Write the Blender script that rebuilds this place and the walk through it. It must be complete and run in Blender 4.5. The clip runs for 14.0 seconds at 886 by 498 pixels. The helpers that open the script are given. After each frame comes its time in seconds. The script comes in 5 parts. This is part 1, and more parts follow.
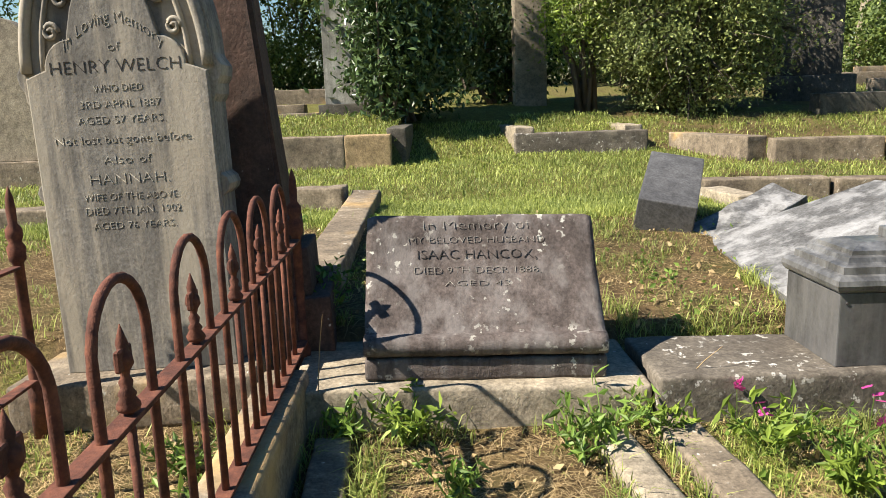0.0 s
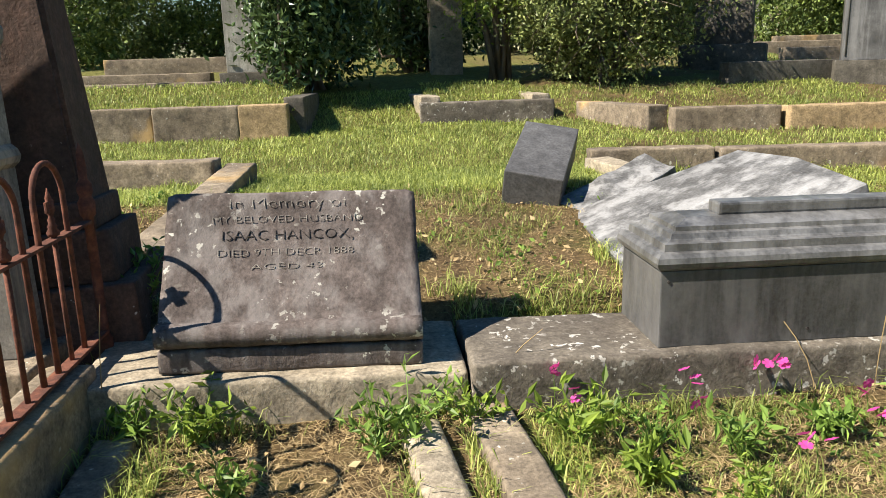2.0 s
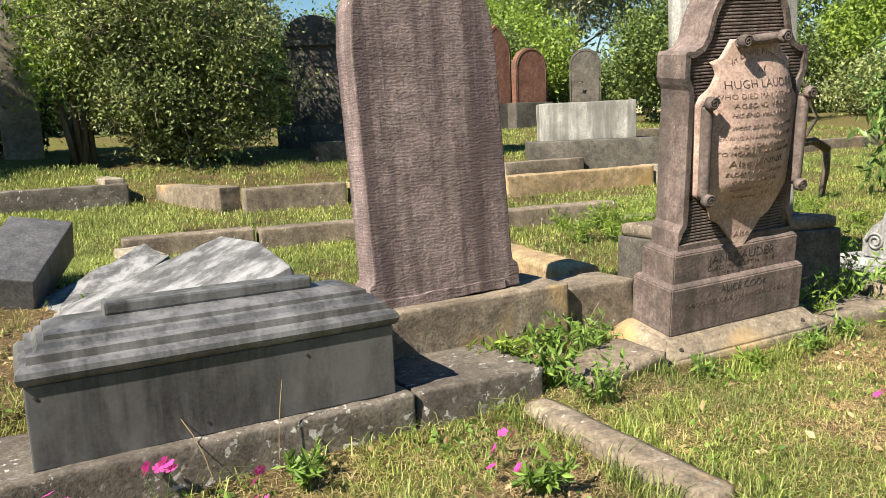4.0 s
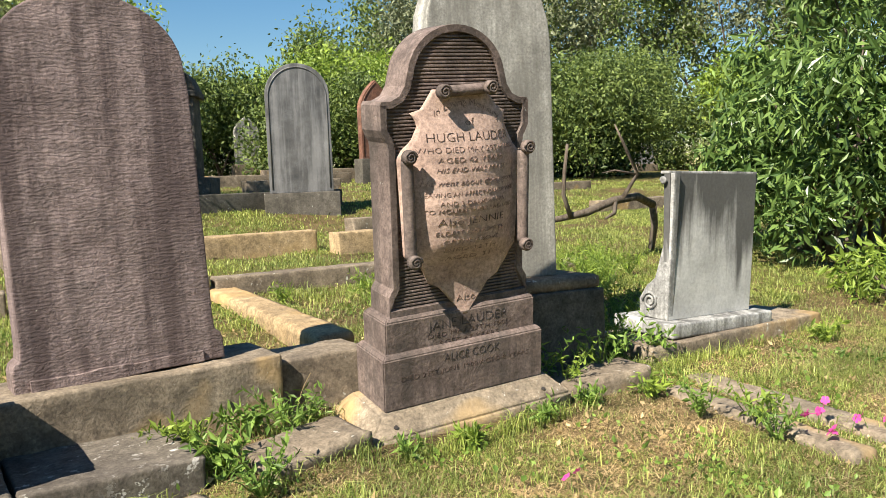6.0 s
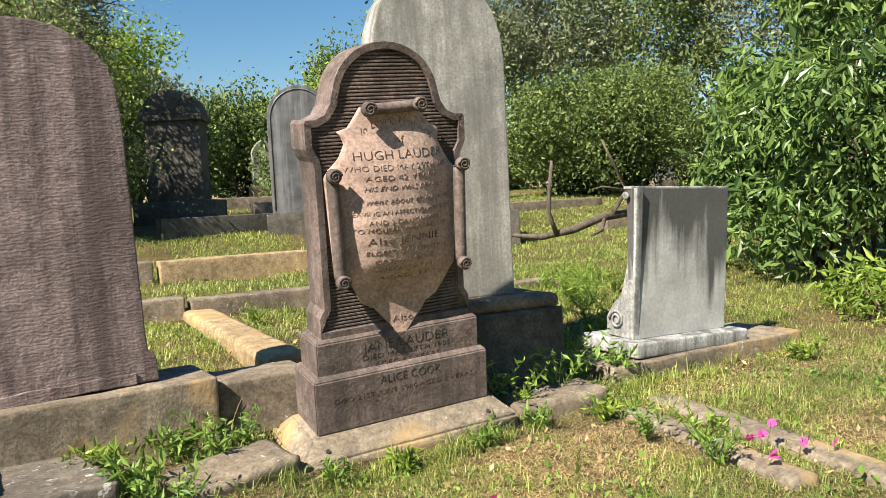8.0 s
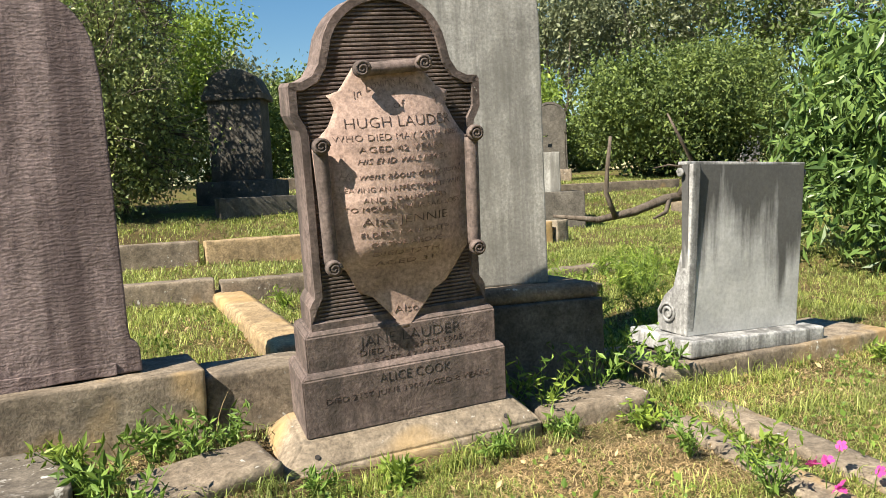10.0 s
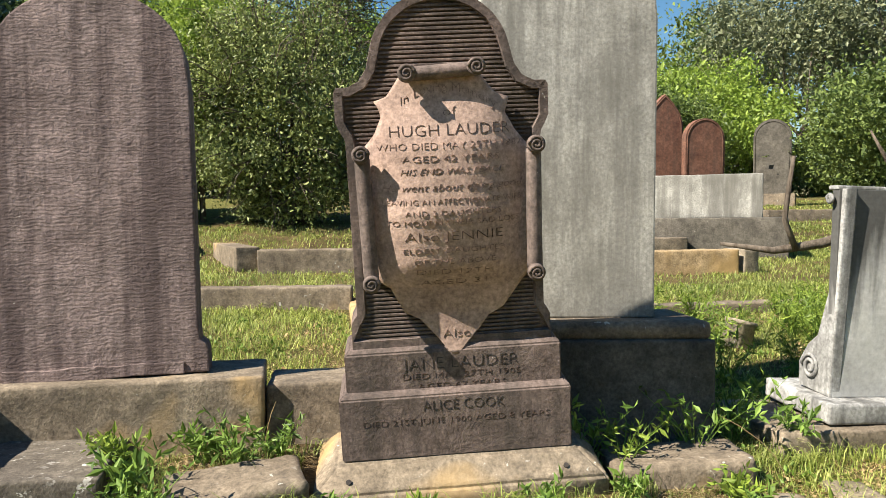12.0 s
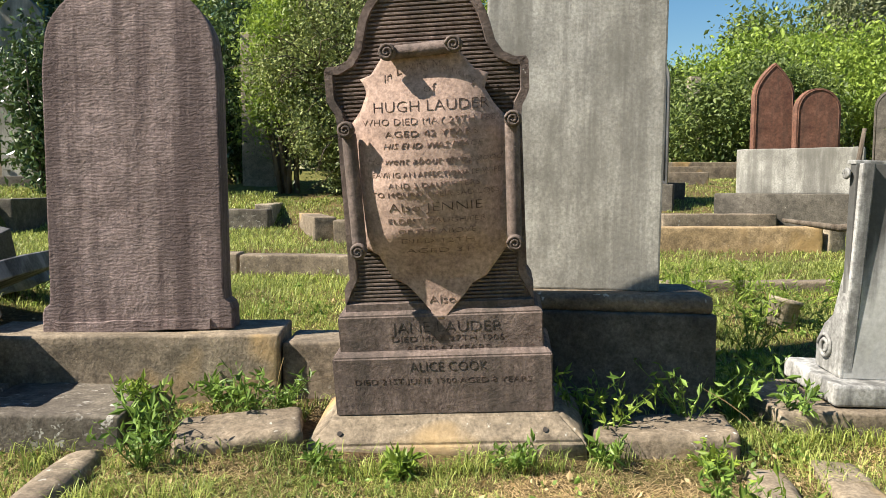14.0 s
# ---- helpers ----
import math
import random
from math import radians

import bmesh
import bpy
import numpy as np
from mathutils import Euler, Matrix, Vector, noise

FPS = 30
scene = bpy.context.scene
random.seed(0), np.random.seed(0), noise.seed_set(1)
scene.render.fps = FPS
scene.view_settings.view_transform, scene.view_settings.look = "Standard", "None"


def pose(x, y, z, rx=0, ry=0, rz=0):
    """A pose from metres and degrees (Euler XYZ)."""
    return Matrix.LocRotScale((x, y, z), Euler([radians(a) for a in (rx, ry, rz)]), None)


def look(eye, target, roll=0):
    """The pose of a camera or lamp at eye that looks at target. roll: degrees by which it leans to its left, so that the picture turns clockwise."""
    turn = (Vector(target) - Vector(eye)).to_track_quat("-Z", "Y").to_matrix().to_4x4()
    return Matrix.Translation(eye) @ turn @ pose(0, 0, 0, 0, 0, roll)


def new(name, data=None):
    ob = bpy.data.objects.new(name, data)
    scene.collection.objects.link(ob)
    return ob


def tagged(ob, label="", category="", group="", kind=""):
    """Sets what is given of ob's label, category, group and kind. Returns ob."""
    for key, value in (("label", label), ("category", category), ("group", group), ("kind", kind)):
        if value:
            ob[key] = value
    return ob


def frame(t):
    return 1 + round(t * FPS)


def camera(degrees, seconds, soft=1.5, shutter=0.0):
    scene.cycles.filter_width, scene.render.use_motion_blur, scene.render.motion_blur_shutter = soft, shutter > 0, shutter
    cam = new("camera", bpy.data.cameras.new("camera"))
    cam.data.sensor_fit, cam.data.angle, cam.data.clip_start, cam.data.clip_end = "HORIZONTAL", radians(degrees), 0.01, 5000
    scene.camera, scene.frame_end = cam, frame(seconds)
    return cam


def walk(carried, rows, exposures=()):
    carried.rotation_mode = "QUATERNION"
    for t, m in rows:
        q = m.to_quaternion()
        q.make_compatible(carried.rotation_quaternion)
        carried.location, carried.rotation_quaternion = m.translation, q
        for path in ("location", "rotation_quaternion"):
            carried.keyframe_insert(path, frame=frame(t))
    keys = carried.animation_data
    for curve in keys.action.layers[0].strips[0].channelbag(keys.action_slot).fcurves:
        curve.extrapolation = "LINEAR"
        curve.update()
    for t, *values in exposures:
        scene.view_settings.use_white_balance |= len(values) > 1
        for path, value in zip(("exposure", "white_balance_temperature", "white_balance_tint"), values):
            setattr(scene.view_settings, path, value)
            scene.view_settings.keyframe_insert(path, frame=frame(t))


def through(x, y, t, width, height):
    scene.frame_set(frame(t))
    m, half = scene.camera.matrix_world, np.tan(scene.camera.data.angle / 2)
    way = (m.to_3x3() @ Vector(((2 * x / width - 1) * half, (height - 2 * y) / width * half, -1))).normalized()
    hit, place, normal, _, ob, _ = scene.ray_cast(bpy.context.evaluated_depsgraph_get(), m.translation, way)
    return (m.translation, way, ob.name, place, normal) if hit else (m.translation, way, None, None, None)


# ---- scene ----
cam = camera(60.6, 14.0, soft=0.8)
PATH = [
    (0, (0.154, 0.155, 1.341), (0.191, 2.119, 0.963), -1.9),
    (0.5, (0.237, 0.198, 1.329), (0.238, 2.152, 0.902), -2.0),
    (1, (0.392, 0.353, 1.318), (0.396, 2.299, 0.859), -1.9),
    (1.5, (0.539, 0.408, 1.319), (0.594, 2.351, 0.85), -1.8),
    (2, (0.693, 0.349, 1.316), (0.87, 2.287, 0.857), -1.8),
    (2.5, (0.933, 0.214, 1.329), (1.296, 2.132, 0.892), -1.8),
    (3, (1.144, 0.09, 1.346), (1.74, 1.958, 0.949), -2.2),
    (3.5, (1.398, 0.106, 1.328), (2.21, 1.899, 0.975), -2.5),
    (4, (1.741, 0.147, 1.341), (2.734, 1.857, 1.041), -2.6),
    (4.2, (1.853, 0.16, 1.333), (2.898, 1.843, 1.054), -2.6),
    (6.3, (3.006, -0.174, 1.299), (4.188, 1.431, 1.139), -2.4),
    (6.5, (3.068, -0.199, 1.298), (4.252, 1.406, 1.144), -2.4),
    (7, (3.163, -0.284, 1.286), (4.345, 1.324, 1.155), -2.5),
    (7.5, (3.229, -0.332, 1.28), (4.386, 1.295, 1.167), -2.7),
    (7.7, (3.256, -0.351, 1.279), (4.396, 1.288, 1.168), -2.9),
    (9.8, (3.763, -0.123, 1.226), (4.743, 1.614, 1.074), -3.1),
    (10, (3.828, -0.108, 1.229), (4.766, 1.651, 1.078), -2.9),
    (10.5, (4.009, -0.154, 1.214), (4.817, 1.671, 1.075), -2.3),
    (11, (4.249, -0.233, 1.216), (4.899, 1.655, 1.096), -1.6),
    (11.5, (4.385, -0.226, 1.219), (4.89, 1.706, 1.111), -1.0),
    (12, (4.571, -0.082, 1.206), (4.969, 1.876, 1.115), -0.4),
    (12.5, (4.719, -0.024, 1.2), (5.046, 1.947, 1.111), 0.1),
    (13, (4.889, -0.108, 1.196), (5.14, 1.873, 1.088), 0.4),
    (13.5, (5.027, -0.227, 1.203), (5.2, 1.76, 1.068), 0.4),
    (14, (5.07, -0.303, 1.199), (5.171, 1.688, 1.039), 0.1),
]
walk(cam, [(t, look(eye, target, roll)) for t, eye, target, roll in PATH])

# ---- world and sun ----
SUN_WAY = Vector((0.95, 0.28, -1.0)).normalized()
world = bpy.data.worlds.new("sky")
scene.world = world
world.use_nodes = True
wn = world.node_tree
sky = wn.nodes.new("ShaderNodeTexSky")
sky.sky_type = "NISHITA"
sky.sun_disc = False
sky.dust_density, sky.ozone_density, sky.air_density = 0.0, 3.0, 1.3
sky.sun_elevation = math.asin(-SUN_WAY.z)
sky.sun_rotation = math.atan2(-SUN_WAY.x, -SUN_WAY.y)
wn.nodes["Background"].inputs["Strength"].default_value = 0.05
deep = wn.nodes.new("ShaderNodeHueSaturation")
deep.inputs["Saturation"].default_value = 1.3
wn.links.new(sky.outputs[0], deep.inputs["Color"])
wn.links.new(deep.outputs[0], wn.nodes["Background"].inputs["Color"])
sun = new("sun", bpy.data.lights.new("sun", "SUN"))
sun.data.energy, sun.data.angle, sun.data.color = 5.0, radians(0.5), (1.0, 0.91, 0.78)
sun.matrix_world = look((0, 0, 20), Vector((0, 0, 20)) + SUN_WAY)
scene.view_settings.exposure = 1.27


# ---- materials ----
def ramp(nt, fac, stops):
    n = nt.nodes.new("ShaderNodeValToRGB")
    while len(n.color_ramp.elements) < len(stops):
        n.color_ramp.elements.new(0.5)
    for e, (p, c) in zip(n.color_ramp.elements, stops):
        e.position, e.color = p, (*c, 1)
    nt.links.new(fac, n.inputs[0])
    return n.outputs[0]


def noise_tex(nt, vec, scale, detail=6, rough=0.6, stretch=(1, 1, 1)):
    m = nt.nodes.new("ShaderNodeMapping")
    m.inputs["Scale"].default_value = stretch
    nt.links.new(vec, m.inputs[0])
    n = nt.nodes.new("ShaderNodeTexNoise")
    n.inputs["Scale"].default_value, n.inputs["Detail"].default_value, n.inputs["Roughness"].default_value = scale, detail, rough
    nt.links.new(m.outputs[0], n.inputs["Vector"])
    return n.outputs["Fac"]


def mixed(nt, fac, a, b, kind="MIX"):
    n = nt.nodes.new("ShaderNodeMix")
    n.data_type, n.blend_type = "RGBA", kind
    for sock, v in ((n.inputs[0], fac), (n.inputs[6], a), (n.inputs[7], b)):
        if isinstance(v, (int, float)):
            sock.default_value = v
        elif isinstance(v, tuple):
            sock.default_value = (*v, 1)
        else:
            nt.links.new(v, sock)
    return n.outputs[2]


def maths(nt, op, a, b):
    n = nt.nodes.new("ShaderNodeMath")
    n.operation = op
    for sock, v in zip(n.inputs, (a, b)):
        if isinstance(v, (int, float)):
            sock.default_value = v
        else:
            nt.links.new(v, sock)
    return n.outputs[0]


def start(name, rough=0.9, spec=0.3):
    m = bpy.data.materials.new(name)
    m.use_nodes = True
    nt = m.node_tree
    b = nt.nodes["Principled BSDF"]
    b.inputs["Roughness"].default_value = rough
    b.inputs["Specular IOR Level"].default_value = spec
    tc = nt.nodes.new("ShaderNodeTexCoord")
    return m, nt, b, tc.outputs["Object"]


def bumped(nt, b, height, strength, distance):
    n = nt.nodes.new("ShaderNodeBump")
    n.inputs["Strength"].default_value, n.inputs["Distance"].default_value = strength, distance
    nt.links.new(height, n.inputs["Height"])
    nt.links.new(n.outputs[0], b.inputs["Normal"])


def stone(name, dark, light, lichen=0.0, lichen_colour=(0.55, 0.54, 0.48), streak=0.0, streak_colour=(0.05, 0.045, 0.04),
          patch=0.0, patch_colour=(0.45, 0.3, 0.13), rough=0.9, grain=0.5, ripple=0.0, soot=0.5, spec=0.25, mott=0.8, blotch=0.0, blotch_colour=(0.1, 0.095, 0.08), run=0.45):
    """Weathered stone: two tones, fine grain, pits, lichen spots, water streaks that run down, patches of fresh colour."""
    m, nt, b, vec = start(name, rough, spec)
    big = noise_tex(nt, vec, 2.2, 5)
    fine = noise_tex(nt, vec, 60, 4, 0.7)
    col = ramp(nt, big, [(0.3, dark), (0.68, light)])
    grit = ramp(nt, fine, [(0.3, (0.5, 0.5, 0.5)), (0.7, (1.35, 1.35, 1.35))])
    col = mixed(nt, 0.85, col, grit, "MULTIPLY")
    mottle = ramp(nt, noise_tex(nt, vec, 13, 6, 0.7), [(0.32, (0.5, 0.49, 0.48)), (0.66, (1.3, 1.3, 1.3))])
    col = mixed(nt, mott, col, mottle, "MULTIPLY")
    if patch:
        p = ramp(nt, noise_tex(nt, vec, 1.3, 3), [(0.62 - patch * 0.3, (0, 0, 0)), (0.7 - patch * 0.2, (1, 1, 1))])
        col = mixed(nt, maths(nt, "MULTIPLY", p, 0.85), col, patch_colour)
    if soot:
        s = ramp(nt, noise_tex(nt, vec, 5, 8, 0.7), [(0.45, (0, 0, 0)), (0.75, (1, 1, 1))])
        col = mixed(nt, maths(nt, "MULTIPLY", s, soot), col, (0.045, 0.04, 0.036))
    if blotch:
        s = ramp(nt, noise_tex(nt, vec, 3.2, 7, 0.66, (1, 1, run)), [(0.45, (0, 0, 0)), (0.6, (1, 1, 1))])
        col = mixed(nt, maths(nt, "MULTIPLY", s, blotch), col, blotch_colour)
    if streak:
        s = ramp(nt, noise_tex(nt, vec, 7, 5, 0.65, (1, 1, 0.07)), [(0.46, (0, 0, 0)), (0.6, (1, 1, 1))])
        col = mixed(nt, maths(nt, "MULTIPLY", s, streak), col, streak_colour)
    if lichen:
        s = ramp(nt, noise_tex(nt, vec, 24, 4, 0.6), [(0.74 - lichen * 0.25, (0, 0, 0)), (0.77 - lichen * 0.25, (1, 1, 1))])
        s2 = ramp(nt, noise_tex(nt, vec, 3.1, 2), [(0.42, (0, 0, 0)), (0.6, (1, 1, 1))])
        col = mixed(nt, maths(nt, "MULTIPLY", maths(nt, "MULTIPLY", s, s2), 0.85), col, lichen_colour)
    nt.links.new(col, b.inputs["Base Color"])
    h = maths(nt, "ADD", maths(nt, "MULTIPLY", fine, 0.5), noise_tex(nt, vec, 16, 6, 0.7))
    if ripple:
        w = nt.nodes.new("ShaderNodeTexWave")
        w.bands_direction = "Z"
        w.inputs["Scale"].default_value, w.inputs["Distortion"].default_value = 17, 9.0
        w.inputs["Detail"].default_value, w.inputs["Detail Scale"].default_value = 4, 1.6
        mp = nt.nodes.new("ShaderNodeMapping")
        mp.inputs["Scale"].default_value = (0.55, 0.55, 1)
        nt.links.new(vec, mp.inputs[0])
        nt.links.new(mp.outputs[0], w.inputs["Vector"])
        h = maths(nt, "ADD", h, maths(nt, "MULTIPLY", w.outputs["Fac"], ripple))
    bumped(nt, b, h, grain, 0.012)
    return m


SAND_GREY = stone("weathered_sandstone", (0.13, 0.103, 0.076), (0.33, 0.27, 0.195), lichen=0.35, patch=0.12, soot=0.75)
SAND_LICHEN = stone("lichened_sandstone", (0.085, 0.072, 0.06), (0.2, 0.175, 0.14), lichen=0.55, lichen_colour=(0.6, 0.58, 0.53), soot=0.6)
SAND_YELLOW = stone("yellow_sandstone", (0.28, 0.2, 0.11), (0.5, 0.37, 0.21), lichen=0.2, soot=0.6, patch=0.3)
SAND_PALE = stone("pale_sandstone", (0.26, 0.22, 0.16), (0.42, 0.36, 0.27), lichen=0.3, soot=0.5)
SLANT_STONE = stone("slant_tablet_stone", (0.07, 0.056, 0.051), (0.165, 0.136, 0.125), lichen=0.55, soot=0.45, streak=0.35, streak_colour=(0.28, 0.26, 0.25))
BROWN = stone("brown_sandstone", (0.125, 0.094, 0.083), (0.25, 0.193, 0.169), lichen=0.15, soot=0.7, streak=0.45)
SAND_STAINED = stone("stained_sandstone", (0.15, 0.122, 0.09), (0.33, 0.27, 0.195), lichen=0.25, soot=0.6, patch=0.22, patch_colour=(0.5, 0.34, 0.15))
BROWN_FACE = stone("scroll_sandstone", (0.37, 0.258, 0.21), (0.5, 0.365, 0.3), soot=0.15, grain=0.3, mott=0.4)
PURPLE = stone("purple_sandstone", (0.2, 0.15, 0.14), (0.36, 0.28, 0.262), soot=0.55, streak=0.75, streak_colour=(0.075, 0.054, 0.052), ripple=0.09, grain=0.8, lichen=0.12, blotch=0.6, blotch_colour=(0.085, 0.064, 0.06), run=0.1)
CREAM_STONE = stone("cream_streaked_stone", (0.155, 0.145, 0.13), (0.33, 0.31, 0.275), mott=0.45, soot=0.35, streak=0.55, streak_colour=(0.5, 0.44, 0.34), grain=0.25, blotch=0.7, blotch_colour=(0.12, 0.112, 0.1))
MARBLE = stone("grey_marble", (0.055, 0.055, 0.055), (0.17, 0.17, 0.17), soot=0.35, streak=0.25, streak_colour=(0.38, 0.38, 0.38), rough=0.32, grain=0.08, spec=0.5, mott=0.5, blotch=0.4, blotch_colour=(0.05, 0.05, 0.05))
MARBLE_DARK = stone("dark_grey_marble", (0.03, 0.03, 0.032), (0.075, 0.075, 0.075), soot=0.4, streak=0.4, streak_colour=(0.14, 0.14, 0.14), rough=0.45, grain=0.1, spec=0.45, mott=0.4, blotch=0.5, blotch_colour=(0.17, 0.165, 0.16))
SLAB = stone("bleached_marble", (0.06, 0.06, 0.06), (0.21, 0.21, 0.21), soot=0.55, rough=0.6, grain=0.25, streak=0.35, streak_colour=(0.52, 0.52, 0.52))
SLATE = stone("dark_slate", (0.06, 0.06, 0.062), (0.13, 0.13, 0.132), soot=0.2, rough=0.6, grain=0.15)
CEMENT = stone("grey_render", (0.23, 0.225, 0.2), (0.52, 0.51, 0.46), soot=0.3, streak=0.6, streak_colour=(0.13, 0.125, 0.11), grain=0.16, mott=0.35, blotch=0.8, blotch_colour=(0.15, 0.145, 0.125), run=0.22)
WHITE = stone("white_marble", (0.26, 0.26, 0.25), (0.56, 0.56, 0.54), soot=0.35, streak=0.7, streak_colour=(0.06, 0.06, 0.058), rough=0.6, grain=0.12)
RED_STONE = stone("red_sandstone", (0.14, 0.06, 0.04), (0.3, 0.15, 0.1), soot=0.5, streak=0.3)
MONUMENT = stone("dark_red_brown_stone", (0.055, 0.034, 0.028), (0.16, 0.095, 0.072), soot=0.5, streak=0.4, lichen=0.15)
# dark stone tone, also used where shade is put into the colour
DARK_STONE = stone("dark_stone_and_shade", (0.06, 0.055, 0.045), (0.16, 0.145, 0.12), soot=0.6, lichen=0.2)
LETTER_BROWN = stone("raised_letter", (0.1, 0.068, 0.056), (0.16, 0.11, 0.092), soot=0.2)
LETTER_DARK = stone("dark_letter", (0.06, 0.04, 0.034), (0.11, 0.075, 0.062), soot=0.2)
LETTER_FAINT = stone("faint_letter", (0.2, 0.135, 0.11), (0.29, 0.2, 0.165), soot=0.25)
LETTER_CREAM = stone("cream_letter", (0.2, 0.185, 0.165), (0.34, 0.315, 0.28), soot=0.3)
LETTER_PALE = stone("pale_letter", (0.4, 0.37, 0.31), (0.58, 0.54, 0.46), soot=0.2)
LETTER = stone("letter_shadow_lead", (0.04, 0.035, 0.033), (0.08, 0.07, 0.065), soot=0.2)


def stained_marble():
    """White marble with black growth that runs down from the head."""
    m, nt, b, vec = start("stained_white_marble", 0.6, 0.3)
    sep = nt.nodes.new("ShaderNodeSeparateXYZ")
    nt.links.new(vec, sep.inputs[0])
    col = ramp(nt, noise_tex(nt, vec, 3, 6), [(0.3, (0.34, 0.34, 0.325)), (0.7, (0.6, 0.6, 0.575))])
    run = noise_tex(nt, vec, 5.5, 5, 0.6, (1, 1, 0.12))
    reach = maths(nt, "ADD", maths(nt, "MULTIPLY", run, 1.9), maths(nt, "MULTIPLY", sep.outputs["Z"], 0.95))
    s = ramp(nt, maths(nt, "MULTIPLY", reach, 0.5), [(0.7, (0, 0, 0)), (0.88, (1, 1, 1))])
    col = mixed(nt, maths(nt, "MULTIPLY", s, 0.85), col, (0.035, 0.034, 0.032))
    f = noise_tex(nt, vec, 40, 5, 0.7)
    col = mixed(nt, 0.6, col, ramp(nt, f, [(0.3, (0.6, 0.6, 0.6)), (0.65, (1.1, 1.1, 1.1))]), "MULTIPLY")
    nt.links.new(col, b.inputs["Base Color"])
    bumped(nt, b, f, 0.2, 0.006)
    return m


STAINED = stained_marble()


def iron():
    m, nt, b, vec = start("rusted_iron", 0.85, 0.3)
    n = noise_tex(nt, vec, 18, 7, 0.7)
    col = ramp(nt, n, [(0.3, (0.04, 0.02, 0.016)), (0.5, (0.11, 0.042, 0.028)), (0.72, (0.22, 0.085, 0.05))])
    nt.links.new(col, b.inputs["Base Color"])
    bumped(nt, b, noise_tex(nt, vec, 120, 4), 0.6, 0.004)
    return m


IRON = iron()


def ground_mat():
    m, nt, b, vec = start("soil_and_litter", 1.0, 0.1)
    n = noise_tex(nt, vec, 1.1, 7, 0.65)
    f = noise_tex(nt, vec, 45, 5, 0.75)
    col = ramp(nt, n, [(0.32, (0.05, 0.036, 0.022)), (0.5, (0.17, 0.12, 0.068)), (0.7, (0.085, 0.09, 0.03))])
    turf = nt.nodes.new("ShaderNodeAttribute")
    turf.attribute_name = "turf"
    moss = ramp(nt, noise_tex(nt, vec, 9, 5, 0.7), [(0.3, (0.1, 0.1, 0.03)), (0.7, (0.22, 0.23, 0.07))])
    col = mixed(nt, maths(nt, "MULTIPLY", turf.outputs["Fac"], 0.85), col, moss)
    col = mixed(nt, 0.9, col, ramp(nt, f, [(0.3, (0.3, 0.3, 0.3)), (0.7, (1.5, 1.45, 1.3))]), "MULTIPLY")
    nt.links.new(col, b.inputs["Base Color"])
    bumped(nt, b, f, 0.9, 0.035)
    return m


GROUND = ground_mat()


def leafy(name, dark, light, rough=0.5, through=0.25, spec=0.4):
    """Leaves: each one its own tone, a little light passing through."""
    m, nt, b, vec = start(name, rough, spec)
    g = nt.nodes.new("ShaderNodeNewGeometry")
    col = ramp(nt, g.outputs["Random Per Island"], [(0.0, dark), (0.6, tuple((a + c) / 2 for a, c in zip(dark, light))), (1.0, light)])
    col = mixed(nt, 0.5, col, ramp(nt, noise_tex(nt, vec, 1.2, 3), [(0.32, (0.45, 0.48, 0.45)), (0.66, (1.5, 1.4, 1.2))]), "MULTIPLY")
    nt.links.new(col, b.inputs["Base Color"])
    t = nt.nodes.new("ShaderNodeBsdfTranslucent")
    nt.links.new(col, t.inputs["Color"])
    mx = nt.nodes.new("ShaderNodeMixShader")
    mx.inputs[0].default_value = through
    nt.links.new(b.outputs[0], mx.inputs[1])
    nt.links.new(t.outputs[0], mx.inputs[2])
    nt.links.new(mx.outputs[0], nt.nodes["Material Output"].inputs["Surface"])
    return m


GRASS = leafy("grass_green", (0.11, 0.165, 0.025), (0.54, 0.6, 0.19), 0.5, 0.42)
STRAW = leafy("dry_grass", (0.26, 0.18, 0.085), (0.66, 0.52, 0.3), 0.8, 0.25)
WEED = leafy("weed_leaf", (0.08, 0.15, 0.025), (0.26, 0.4, 0.08), 0.5, 0.3)
LEAF_DARK = leafy("glossy_dark_leaf", (0.025, 0.05, 0.016), (0.13, 0.2, 0.075), 0.25, 0.18, 0.5)
LEAF_OLIVE = leafy("small_olive_leaf", (0.075, 0.105, 0.03), (0.36, 0.42, 0.15), 0.5, 0.25)
LEAF_LIME = leafy("lime_leaf", (0.11, 0.18, 0.025), (0.36, 0.48, 0.08), 0.5, 0.35)
LEAF_BROAD = leafy("drooping_leaf", (0.04, 0.085, 0.02), (0.21, 0.32, 0.09), 0.35, 0.25)
LEAF_TREE = leafy("tree_leaf", (0.05, 0.085, 0.02), (0.21, 0.28, 0.07), 0.55, 0.25)
LEAF_GUM = leafy("gum_leaf", (0.08, 0.1, 0.05), (0.27, 0.3, 0.17), 0.5, 0.25)
PETAL = leafy("pink_petal", (0.62, 0.04, 0.3), (0.85, 0.14, 0.52), 0.6, 0.3)


def bark():
    m, nt, b, vec = start("bark", 0.95, 0.15)
    col = ramp(nt, noise_tex(nt, vec, 9, 6, 0.7, (1, 1, 0.2)), [(0.3, (0.05, 0.038, 0.028)), (0.7, (0.2, 0.165, 0.13))])
    nt.links.new(col, b.inputs["Base Color"])
    bumped(nt, b, noise_tex(nt, vec, 25, 5, 0.7, (1, 1, 0.2)), 0.8, 0.02)
    return m


BARK = bark()


# ---- mesh helpers ----
def link(name, bm, mat, smooth=False):
    me = bpy.data.meshes.new(name)
    bm.to_mesh(me)
    bm.free()
    me.materials.append(mat)
    if smooth:
        for p in me.polygons:
            p.use_smooth = True
    return new(name, me)


